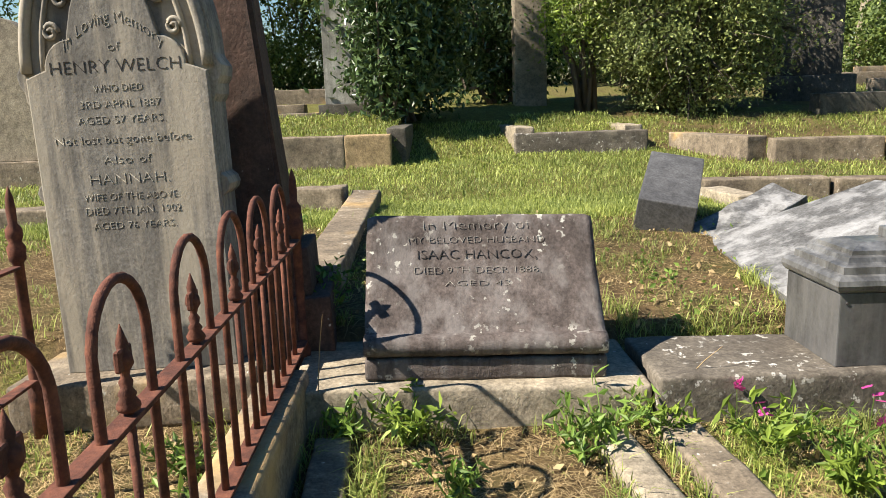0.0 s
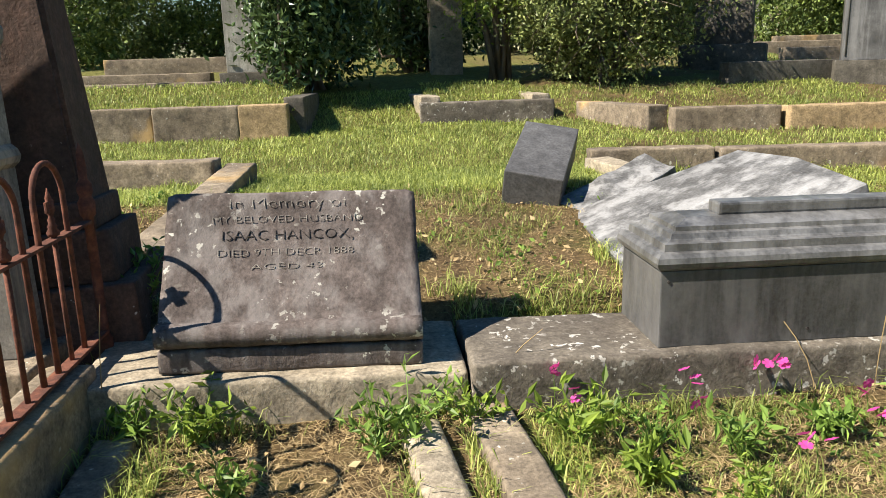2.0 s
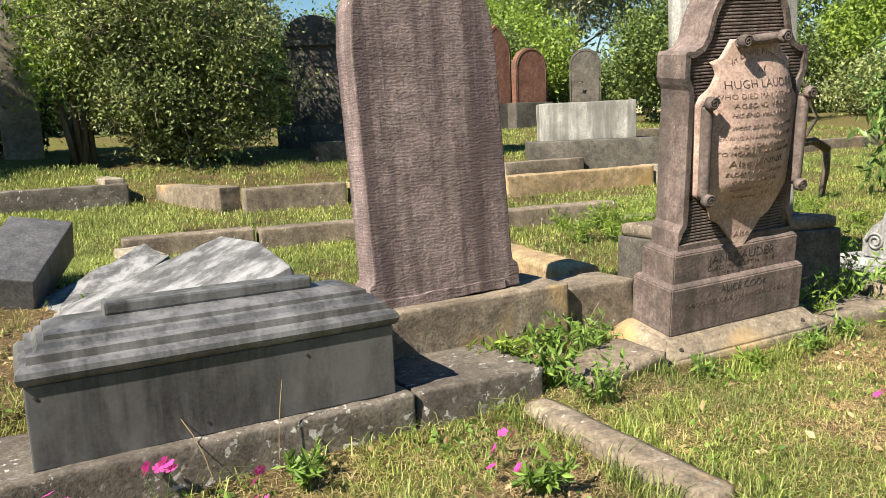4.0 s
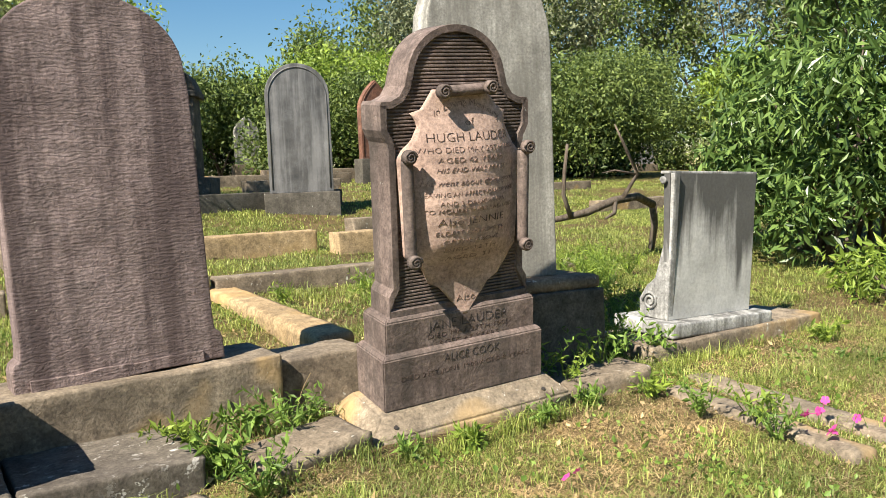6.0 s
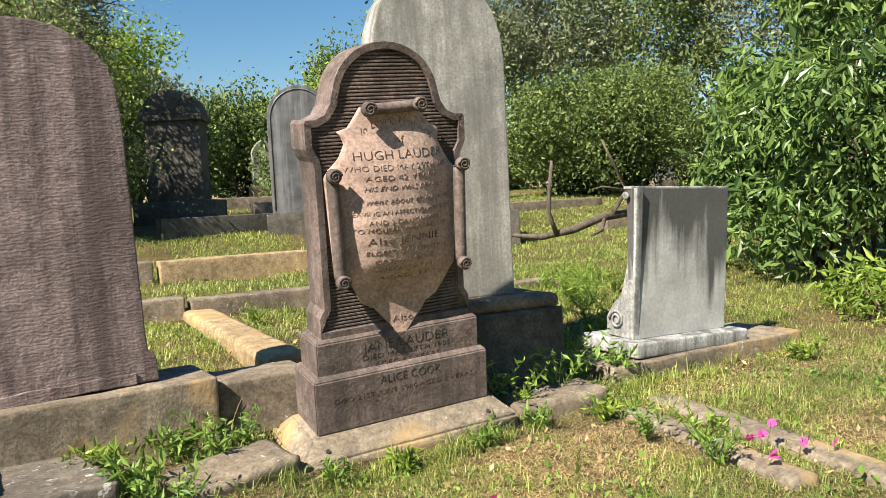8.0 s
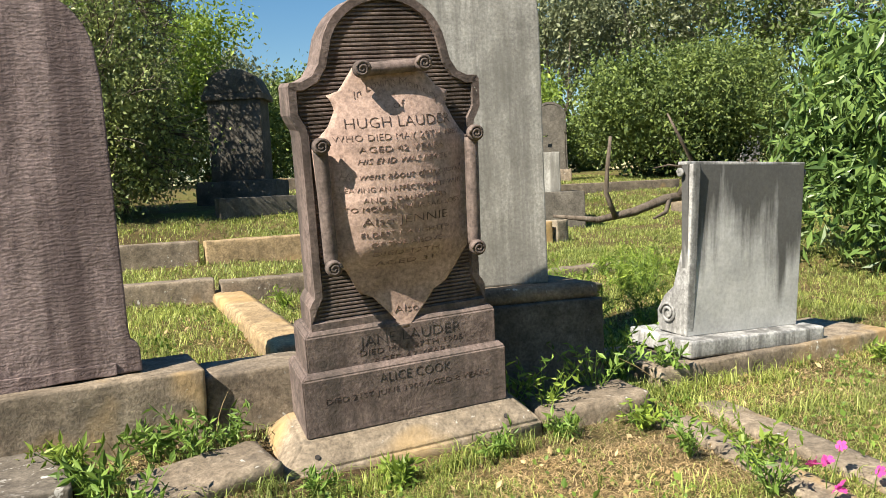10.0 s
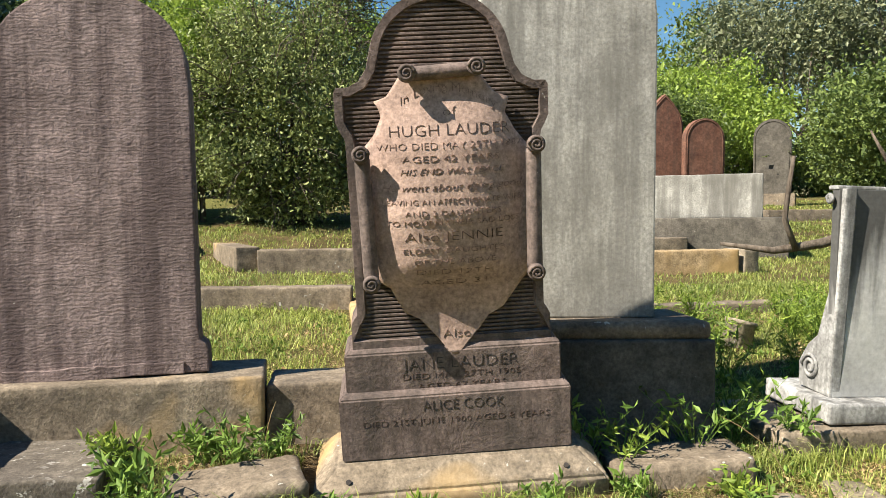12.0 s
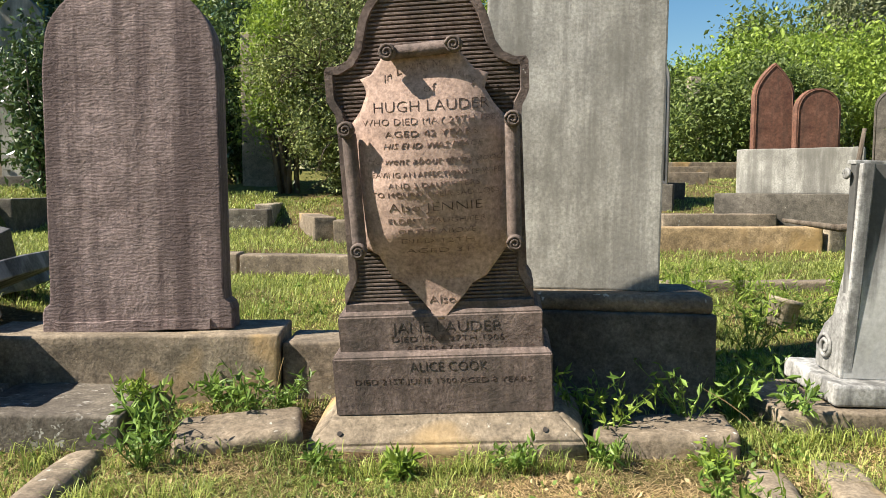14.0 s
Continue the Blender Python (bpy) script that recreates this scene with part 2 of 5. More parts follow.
def part(name, bm, mat, parent, label="", smooth=False):
    ob = link(name, bm, mat, smooth)
    ob.parent = parent
    if label:
        tagged(ob, label)
    return ob


def thing(name, label, category, m=None, group=""):
    ob = new(name)
    ob.empty_display_size = 0.1
    if m is not None:
        ob.matrix_basis = m
    return tagged(ob, label, category, group)


def moved(bm, m):
    bmesh.ops.transform(bm, matrix=m, verts=bm.verts)
    return bm


def rough_up(bm, size, scale=6.0, seed=0.0):
    off = Vector((seed * 7.3, seed * 3.1, seed * 5.7))
    for v in bm.verts:
        n = noise.noise_vector(v.co * scale + off) * 0.7 + noise.noise_vector(v.co * scale * 3.1 + off) * 0.3
        v.co += n * size


def box(x0, x1, y0, y1, z0, z1, bevel=0.012, cut=0.0, wear=0.0, seed=0.0):
    """A worked stone: a box with rounded edges, cut into a grid and worn uneven."""
    bm = bmesh.new()
    bmesh.ops.create_cube(bm, size=1)
    for v in bm.verts:
        v.co = Vector(((x0 + x1) / 2 + v.co.x * (x1 - x0), (y0 + y1) / 2 + v.co.y * (y1 - y0), (z0 + z1) / 2 + v.co.z * (z1 - z0)))
    if bevel:
        bmesh.ops.bevel(bm, geom=list(bm.edges), offset=bevel, segments=2, profile=0.6, affect="EDGES")
    if cut:
        for axis, lo, hi in ((0, x0, x1), (1, y0, y1), (2, z0, z1)):
            n = min(40, int((hi - lo) / cut))
            for i in range(1, n):
                at, no = Vector((0, 0, 0)), Vector((0, 0, 0))
                at[axis], no[axis] = lo + (hi - lo) * i / n, 1
                bmesh.ops.bisect_plane(bm, geom=bm.verts[:] + bm.edges[:] + bm.faces[:], plane_co=at, plane_no=no)
    if wear:
        rough_up(bm, wear, 7.0, seed)
    return bm


def prism(outline, y0, y1, bevel=0.008, segments=2):
    """An upright slab: the outline in x and z, from y0 (front) to y1 (back)."""
    bm = bmesh.new()
    a = [bm.verts.new((x, y0, z)) for x, z in outline]
    b = [bm.verts.new((x, y1, z)) for x, z in outline]
    n = len(a)
    front, back = bm.faces.new(a), bm.faces.new(b[::-1])
    for i in range(n):
        bm.faces.new((a[i], b[i], b[(i + 1) % n], a[(i + 1) % n]))
    bmesh.ops.recalc_face_normals(bm, faces=bm.faces)
    if bevel:
        edges = [e for f in (front, back) for e in f.edges]
        bmesh.ops.bevel(bm, geom=edges, offset=bevel, segments=segments, profile=0.6, affect="EDGES")
    return bm


def lathe(profile, n=10):
    bm = bmesh.new()
    rings = [[bm.verts.new((r * math.cos(2 * math.pi * i / n), r * math.sin(2 * math.pi * i / n), z)) for i in range(n)] for r, z in profile]
    for p, q in zip(rings, rings[1:]):
        for i in range(n):
            bm.faces.new((p[i], p[(i + 1) % n], q[(i + 1) % n], q[i]))
    bm.faces.new(rings[0][::-1]), bm.faces.new(rings[-1])
    return bm


def tube(points, radii, n=6, bm=None):
    """A rod along a line of points, with a radius at each."""
    bm = bm or bmesh.new()
    pts = [Vector(p) for p in points]
    rings = []
    for i, p in enumerate(pts):
        way = (pts[min(i + 1, len(pts) - 1)] - pts[max(i - 1, 0)]).normalized()
        side = way.cross(Vector((0.31, 0.17, 0.93))).normalized()
        up = side.cross(way)
        rings.append([bm.verts.new(p + (side * math.cos(2 * math.pi * k / n) + up * math.sin(2 * math.pi * k / n)) * radii[i]) for k in range(n)])
    for p, q in zip(rings, rings[1:]):
        for k in range(n):
            bm.faces.new((p[k], p[(k + 1) % n], q[(k + 1) % n], q[k]))
    bm.faces.new(rings[0][::-1]), bm.faces.new(rings[-1])
    return bm


def arc(cx, cz, r, a0, a1, n):
    return [(cx + r * math.cos(radians(a0 + (a1 - a0) * i / n)), cz + r * math.sin(radians(a0 + (a1 - a0) * i / n))) for i in range(n + 1)]


GY = [-60, 1.0, 2.6, 3.2, 4.0, 5.0, 6.6, 9.0, 10.6, 11.4, 12.4, 15.0, 25.0, 40.0, 90.0, 300.0]
GZ = [0.02, 0.03, 0.05, 0.12, 0.21, 0.33, 0.44, 0.54, 0.62, 0.78, 1.0, 1.25, 1.8, 2.2, 2.5, 2.5]


def smooth(a, b, v):
    t = min(1.0, max(0.0, (v - a) / (b - a)))
    return t * t * (3 - 2 * t)


def lie(x, y):
    """The ground's height."""
    fill = smooth(3.42, 3.62, y) * (1 - smooth(5.3, 7.0, y)) * (1 - smooth(2.0, 3.1, x))
    plots = 0.3 * (-4.2 < x < -0.2 and 9.85 < y < 12.0) + 0.16 * (1.5 < x < 3.0 and 10.6 < y < 12.2)
    return float(np.interp(y, GY, GZ)) + plots + 0.15 * fill + 0.022 * noise.noise(Vector((x * 1.3, y * 1.3, 3.0))) + 0.012 * noise.noise(Vector((x * 5, y * 5, 1.0)))


# ---- ground ----
SOLID = [(-0.52, -0.33, 0.2, 3.1), (-0.45, 1.02, 2.93, 3.62), (1.0, 3.88, 2.88, 3.43), (2.9, 5.0, 3.4, 3.87), (4.62, 5.86, 2.72, 3.3), (5.2, 6.6, 3.1, 3.85),
         (6.8, 8.05, 2.9, 3.5), (-0.3, -0.14, 1.9, 2.86), (4.1, 4.62, 2.84, 3.16), (5.88, 6.5, 2.74, 3.05), (0.8, 0.96, 1.7, 2.87), (1.03, 1.21, 1.7, 2.9), (3.65, 3.83, 1.75, 2.83), (5.0, 5.3, 4.0, 6.4), (1.9, 3.2, 3.6, 4.8), (-1.7, -0.5, 3.0, 3.6)]


def clear(x, y):
    return not any(a < x < b and c < y < d for a, b, c, d in SOLID)


def lush(x, y):
    """How green the place is: a lawn behind, patches in front."""
    n = smooth(-0.35, 0.35, 0.5 * noise.noise(Vector((x * 1.1, y * 1.1, 8.0))) + 0.35 * noise.noise(Vector((x * 4.2, y * 4.2, 2.0))) + 0.25 * noise.noise(Vector((x * 11, y * 11, 5.0))))
    if not clear(x, y):
        return 0.0
    if y > 5.4 and x < 3.2:
        return 0.97
    if 3.6 < y < 5.6 and x < 2.2:
        return max(0.0, n - 0.42) * 0.75
    if x < 1.0 and y < 3:
        return max(0.0, n - 0.35) * 0.6
    if x > 3.2 and y > 3.4:
        return min(1.0, max(0.12, n + 0.08))
    return min(1.0, max(0.06, n - 0.02))


def ground():
    xs = np.concatenate([np.linspace(-400, -14, 12), np.linspace(-9, 22, 210), np.linspace(30, 400, 12)])
    ys = np.concatenate([np.linspace(-300, -6, 8), np.linspace(-3, 18, 150), np.linspace(20, 60, 14), np.linspace(80, 500, 8)])
    verts = [(x, y, lie(x, y)) for y in ys for x in xs]
    w = len(xs)
    faces = [(j * w + i, j * w + i + 1, (j + 1) * w + i + 1, (j + 1) * w + i) for j in range(len(ys) - 1) for i in range(w - 1)]
    me = bpy.data.meshes.new("ground")
    me.from_pydata(verts, [], faces)
    me.materials.append(GROUND)
    cover = me.attributes.new("turf", "FLOAT", "POINT")
    cover.data.foreach_set("value", [lush(x, y) for x, y, z in verts])
    for p in me.polygons:
        p.use_smooth = True
    tagged(new("ground", me), "uneven cemetery ground of soil, straw and leaf litter", "ground", kind="structure")


ground()


# ---- writing ----
def letters(text, size, mat, parent, m, depth=0.004, width=0.0, shear=0.0, label="", name="inscription"):
    """Raised or sunk writing as a mesh, centred at the pose m in the thing's own space."""
    cu = bpy.data.curves.new(name, "FONT")
    cu.body, cu.size, cu.align_x, cu.align_y, cu.extrude, cu.shear = text, size, "CENTER", "CENTER", depth * 0.35, shear
    cu.resolution_u, cu.offset = 2, -0.026 * size
    tmp = bpy.data.objects.new(name, cu)
    scene.collection.objects.link(tmp)
    me = bpy.data.meshes.new_from_object(tmp)
    bpy.data.objects.remove(tmp)
    xs = [v.co.x for v in me.vertices]
    k = width / max(1e-4, max(xs) - min(xs)) if width else 1
    me.transform(m @ pose(0, 0, 0, 90) @ Matrix.Diagonal((k, 1, 1, 1)))
    me.materials.clear()
    me.materials.append(mat)
    ob = new(name, me)
    ob.parent = parent
    return tagged(ob, label, kind="stuff")


# ---- foliage helpers ----
def leaves(name, pts, size, mat, parent, seed, aspect=0.42, droop=0.0, spread=0.35, label="", fold=0.25):
    """One part of many small folded leaves, at the points given."""
    rng = np.random.default_rng(seed)
    n = len(pts)
    way = rng.normal(size=(n, 3))
    way[:, 2] -= droop
    way /= np.linalg.norm(way, axis=1)[:, None]
    side = np.cross(way, rng.normal(size=(n, 3)))
    side /= np.linalg.norm(side, axis=1)[:, None] + 1e-9
    up = np.cross(side, way)
    s = size * (1 + spread * rng.normal(size=n)).clip(0.4, 1.9)[:, None]
    base, tip = pts, pts + way * s
    mid = pts + way * s * 0.45
    l = mid + side * s * aspect * 0.5 + up * s * fold * 0.3
    r = mid - side * s * aspect * 0.5 + up * s * fold * 0.3
    verts = np.stack([base, l, tip, r], 1).reshape(-1, 3)
    idx = np.arange(n) * 4
    faces = np.stack([np.stack([idx, idx + 1, idx + 2], 1), np.stack([idx, idx + 2, idx + 3], 1)], 1).reshape(-1, 3)
    me = bpy.data.meshes.new(name)
    me.from_pydata(verts.tolist(), [], faces.tolist())
    me.materials.append(mat)
    ob = new(name, me)
    if parent:
        ob.parent = parent
    return tagged(ob, label, kind="stuff")


def clumps(rng, n, radius, low=-0.6, hollow=0.45):
    """Uneven places in an ellipsoid, most of them near its skin."""
    out = []
    while len(out) < n:
        d = rng.normal(size=3)
        d /= np.linalg.norm(d)
        if d[2] < low:
            continue
        lump = 0.8 + 0.45 * noise.noise(Vector(d * 2.3) + Vector((radius[0], radius[1], radius[2])))
        out.append(d * np.array(radius) * lump * rng.uniform(hollow, 1.0) ** 0.5)
    return np.array(out)


def plant(name, label, category, x, y, radius, height, n_clumps, per, leaf, mat, seed, clump=0.3, stems=7, droop=0.3, aspect=0.42,
          twigs=0, z=None, hollow=0.45, low=-0.6, group=""):
    """A shrub or tree: stems that fork to the clumps, twigs, and a crown of leaves with gaps."""
    rng = np.random.default_rng(seed)
    z = lie(x, y) if z is None else z
    ob = thing(name, label, category, pose(x, y, z - 0.03), group)
    c = clumps(rng, n_clumps, radius, low, hollow) + np.array((0, 0, height))
    c = c[c[:, 2] > 0.05]
    bm = bmesh.new()
    for i in range(stems):
        to = Vector(c[rng.integers(len(c))])
        foot = Vector((rng.normal() * 0.12, rng.normal() * 0.12, 0)) * min(1.0, radius[0])
        mid = foot.lerp(to, 0.5) + Vector(rng.normal(size=3).tolist()) * 0.12 * radius[0]
        r = 0.018 * radius[2] + 0.012
        tube([foot, foot.lerp(mid, 0.5) + Vector((0, 0, 0.1 * height)), mid, to], [r, r * 0.8, r * 0.55, r * 0.25], 6, bm)
    for i in range(twigs):
        a = Vector(c[rng.integers(len(c))])
        b = a + Vector(rng.normal(size=3).tolist()) * clump * 1.6
        tube([a * 0.8 + Vector((0, 0, height * 0.2)), a.lerp(b, 0.5) + Vector((0, 0, 0.05)), b], [0.012, 0.008, 0.003], 4, bm)
    tagged(part("trunk" if stems < 3 else "branchwork", bm, BARK, ob, "", True), kind="" if stems < 3 else "stuff")
    pts = (c[:, None, :] + rng.normal(size=(len(c), per, 3)) * clump * rng.uniform(0.6, 1.3, size=(len(c), 1, 1))).reshape(-1, 3)
    leaves("crown", pts[pts[:, 2] > 0.02], leaf, mat, ob, seed + 1, aspect, droop)
    return ob


# ---- scroll headstone ----
def scroll_headstone():
    ax, az = Vector((0.990, -0.127, 0.048)).normalized(), Vector((-0.042, -0.122, 0.99))
    ay = az.cross(ax).normalized()
    az = ax.cross(ay).normalized()
    m = Matrix((ax, ay, az)).transposed().to_4x4()
    m.translation = (5.24, 2.914, 0.222)
    ob = thing("scroll_headstone", "brown sandstone headstone with carved scroll on stepped base", "headstone", m)
    # chamfered plinth
    bm = bmesh.new()
    low = [bm.verts.new(p) for p in ((-0.6, -0.11, -0.3), (0.6, -0.11, -0.3), (0.6, 0.42, -0.3), (-0.6, 0.42, -0.3))]
    mid = [bm.verts.new(p) for p in ((-0.6, -0.11, -0.09), (0.6, -0.11, -0.09), (0.6, 0.42, -0.09), (-0.6, 0.42, -0.09))]
    top = [bm.verts.new(p) for p in ((-0.5, -0.012, 0), (0.5, -0.012, 0), (0.5, 0.34, 0), (-0.5, 0.34, 0))]
    for a, b in ((low, mid), (mid, top)):
        for i in range(4):
            bm.faces.new((a[i], a[(i + 1) % 4], b[(i + 1) % 4], b[i]))
    bm.faces.new(top)
    bmesh.ops.bevel(bm, geom=list(bm.edges), offset=0.012, segments=2, affect="EDGES")
    bmesh.ops.subdivide_edges(bm, edges=list(bm.edges), cuts=5, use_grid_fill=True)
    rough_up(bm, 0.008, 6, 3)
    part("plinth", bm, SAND_STAINED, ob, "yellow-stained chamfered sandstone plinth", True)
    for s in (-1, 1):
        # dark discs, their colour stands for the shade inside the sockets
        part("socket_hole_disc", moved(lathe([(0.011, 0), (0.011, 0.012)], 10), pose(s * 0.44 - 0.01, -0.065, -0.055, 45)), LETTER, ob)
    for name, hw, y0, y1, z0, z1 in (("lower_step", 0.473, 0.0, 0.33, 0.0, 0.262), ("upper_step", 0.44, 0.03, 0.3, 0.272, 0.44)):
        bm = bmesh.new()
        rows = [(0, 0, z0), (0, 0, z1), (0.022, 0.02, z1 + 0.022)]
        rings = [[bm.verts.new(p) for p in ((-hw + d, y0 + e, z), (hw - d, y0 + e, z), (hw - d, y1 - e, z), (-hw + d, y1 - e, z))] for d, e, z in rows]
        for a, b in zip(rings, rings[1:]):
            for i in range(4):
                bm.faces.new((a[i], a[(i + 1) % 4], b[(i + 1) % 4], b[i]))
        bm.faces.new(rings[-1]), bm.faces.new(rings[0][::-1])
        bmesh.ops.bevel(bm, geom=list(bm.edges), offset=0.006, segments=2, affect="EDGES")
        part(name, bm, BROWN, ob)
    right = [(0.405, 0.455), (0.405, 0.56), (0.392, 0.585), (0.38, 0.6), (0.38, 1.27), (0.385, 1.3), (0.4, 1.325), (0.415, 1.36), (0.415, 1.475),
             (0.405, 1.492), (0.36, 1.493), (0.315, 1.515), (0.285, 1.56)]
    top = [(0.272 * math.cos(radians(a)), 1.585 + 0.255 * math.sin(radians(a))) for a in range(10, 171, 10)]
    outline = right + top + [(-x, z) for x, z in right[::-1]]
    part("slab", prism(outline, 0.075, 0.27, 0.006), BROWN, ob, "", False)
    # raised border round the panel
    def inset(d):
        out = []
        n = len(outline)
        for i in range(n):
            a, b = Vector(outline[i - 1]), Vector(outline[(i + 1) % n])
            t = (b - a).normalized()
            out.append((outline[i][0] - t.y * d, outline[i][1] + t.x * d))
        return out
    bm = bmesh.new()
    o0, o1 = inset(0.002), inset(0.034)
    va = [bm.verts.new((x, 0.052, max(z, 0.457))) for x, z in o0]
    vb = [bm.verts.new((x, 0.052, max(z, 0.47))) for x, z in o1]
    vc = [bm.verts.new((x, 0.078, max(z, 0.457))) for x, z in o0]
    vd = [bm.verts.new((x, 0.078, max(z, 0.475))) for x, z in inset(0.042)]
    n = len(outline)
    for p, q in ((vc, va), (va, vb), (vb, vd)):
        for i in range(n):
            j = (i + 1) % n
            bm.faces.new((p[i], p[j], q[j], q[i]))
    bmesh.ops.recalc_face_normals(bm, faces=bm.faces)
    part("border", bm, BROWN, ob)
    # ribs of the panel
    zs, hws = [z for x, z in right + top[:9]], [x for x, z in right + top[:9]]
    z = 0.49
    while z < 1.8:
        hw = max(0.03, float(np.interp(z, zs, hws)) - 0.04)
        if z > 1.75:
            hw = max(0.03, hw - 0.02)
        k = bmesh.new()
        bmesh.ops.create_cube(k, size=1)
        bmesh.ops.bevel(k, geom=list(k.edges), offset=0.2, segments=1, affect="EDGES")
        moved(k, Matrix.Translation((0, 0.07, z)) @ Matrix.Diagonal((2 * hw, 0.02, 0.0115, 1)))
        part("rib", k, BROWN, ob)
        z += 0.0168
    # the scroll's face: bulging, drawn in below, its tip curling out
    def face(u, w):
        k = float(np.interp(w, [0.41, 0.5, 0.6, 0.7, 0.8, 1.0, 1.25, 1.45, 1.56], [0.034, 0.024, 0.024, 0.05, 0.1, 0.135, 0.12, 0.062, 0.045]))
        return 0.062 - k * (1 - 0.85 * min(1, (abs(u) / 0.31)) ** 2.6)
    W = [0.421, 0.52, 0.575, 0.6, 0.71, 0.75, 1.228, 1.31, 1.376, 1.418, 1.428, 1.45, 1.54]
    L = [0.004, 0.083, 0.131, 0.187, 0.24, 0.316, 0.34, 0.268, 0.238, 0.25, 0.283, 0.214, 0.15]
    R = [0.02, 0.11, 0.152, 0.207, 0.29, 0.325, 0.345, 0.272, 0.235, 0.25, 0.27, 0.2, 0.13]
    bm = bmesh.new()
    rows = []
    for w in np.linspace(0.421, 1.54, 75):
        l, r = -float(np.interp(w, W, L)), float(np.interp(w, W, R))
        us = np.linspace(l, r, 25)
        rows.append([bm.verts.new((u, face(u, w), w)) for u in us])
    for a, b in zip(rows, rows[1:]):
        for i in range(24):
            bm.faces.new((a[i], a[i + 1], b[i + 1], b[i]))
    rim = [e for e in bm.edges if e.is_boundary]
    ext = bmesh.ops.extrude_edge_only(bm, edges=rim)
    for v in ext["geom"]:
        if isinstance(v, bmesh.types.BMVert):
            v.co.y = max(v.co.y + 0.022, 0.03)
    bmesh.ops.recalc_face_normals(bm, faces=bm.faces)
    part("scroll_face", bm, BROWN_FACE, ob, "smooth pinkish unrolled scroll face", True)
    def roll(a, b, r):
        bm = bmesh.new()
        a, b = Vector(a), Vector(b)
        tube([a, a.lerp(b, 0.04), a.lerp(b, 0.96), b], [r * 0.96, r, r, r * 0.96], 16, bm)
        for end in (a, b):
            d = (a - b).normalized() * (1 if end == a else -1)
            s = d.cross(Vector((0, 1, 0))).normalized()
            t = s.cross(d)
            ring = [end + d * 0.006 + (s * math.cos(k * 0.5) + t * math.sin(k * 0.5)) * (r * 0.85 * (1 - k / 26)) for k in range(22)]
            tube(ring, [0.005] * 22, 5, bm)
        part("scroll_roll", bm, BROWN, ob, "", True)
    roll((-0.318, -0.012, 1.222), (-0.31, -0.012, 0.755), 0.03)
    roll((0.338, -0.012, 1.232), (0.332, -0.012, 0.765), 0.03)
    roll((-0.128, -0.006, 1.528), (0.118, -0.006, 1.54), 0.027)
    # coils at the ends of the rolls
    for u, w, s in ((-0.322, 1.24, 1), (0.342, 1.25, -1), (-0.31, 0.745, 1), (0.332, 0.755, -1), (-0.135, 1.53, 1), (0.125, 1.545, -1)):
        disc = moved(lathe([(0.034, 0), (0.034, 0.03), (0.03, 0.034)], 18), pose(u, -0.03, w, 90))
        end = part("roll_end", disc, BROWN, ob, "", True)
        ring = [(u + s * math.cos(a) * 0.031 * (1 - a / 15), -0.066, w + math.sin(a) * 0.031 * (1 - a / 15)) for a in np.linspace(0, 12.5, 32)]
        part("coil", tube(ring, [0.0065] * 32, 6), BROWN, end, "", True)
    # writing on the scroll, following its face
    lines = [("In Loving Memory", 0.05, 1.388, 0.36, 0.0, 1), ("of", 0.05, 1.355, 0.05, 0, 0), ("HUGH LAUDER", 0.062, 1.287, 0.46, 0, 0),
             ("WHO DIED MAY 29TH 1887", 0.036, 1.23, 0.56, 0, 0), ("AGED 42 YEARS", 0.035, 1.182, 0.37, 0, 0), ("HIS END WAS PEACE", 0.033, 1.135, 0.4, 0.3, 0),
             ("He went about doing good", 0.042, 1.076, 0.55, 0.35, 0), ("LEAVING AN AFFECTIONATE WIFE", 0.031, 1.021, 0.54, 0, 0), ("AND 3 DAUGHTERS", 0.031, 0.978, 0.37, 0, 0),
             ("TO MOURN THEIR SAD LOSS", 0.031, 0.94, 0.52, 0, 0), ("Also JENNIE", 0.052, 0.886, 0.38, 0, 0), ("ELDEST DAUGHTER", 0.03, 0.83, 0.4, 0, 0),
             ("OF THE ABOVE", 0.03, 0.785, 0.32, 0, 0), ("DIED 12TH", 0.03, 0.742, 0.3, 0, 0), ("AGED 31", 0.03, 0.697, 0.26, 0, 0), ("Also", 0.05, 0.505, 0.11, 0, 0)]
    for text, size, w, width, shear, bent in lines:
        t = letters(text, size, LETTER_DARK if text in ("HUGH LAUDER", "of", "Also JENNIE") else LETTER_FAINT, ob, pose(0.018, 0, w + (0.03 if w > 0.6 else 0.0)), 0.004, width, shear)
        for v in t.data.vertices:
            if bent:
                v.co.z += 0.06 - 1.9 * v.co.x ** 2
            v.co.y += face(v.co.x, v.co.z) - 0.0012
    letters("JANE LAUDER", 0.07, LETTER, ob, pose(0.03, 0.029, 0.385), 0.003, 0.47)
    letters("DIED MAY 27TH 1905", 0.036, LETTER_BROWN, ob, pose(0.03, 0.029, 0.335), 0.002, 0.48)
    letters("AGED 67 YEARS", 0.034, LETTER_BROWN, ob, pose(0.03, 0.029, 0.292), 0.002, 0.36)
    letters("ALICE COOK", 0.062, LETTER, ob, pose(0.03, -0.001, 0.218), 0.003, 0.33)
    letters("DIED 21ST JUNE 1900 AGED 8 YEARS", 0.036, LETTER_BROWN, ob, pose(0.0, -0.001, 0.155), 0.002, 0.76)


scroll_headstone()


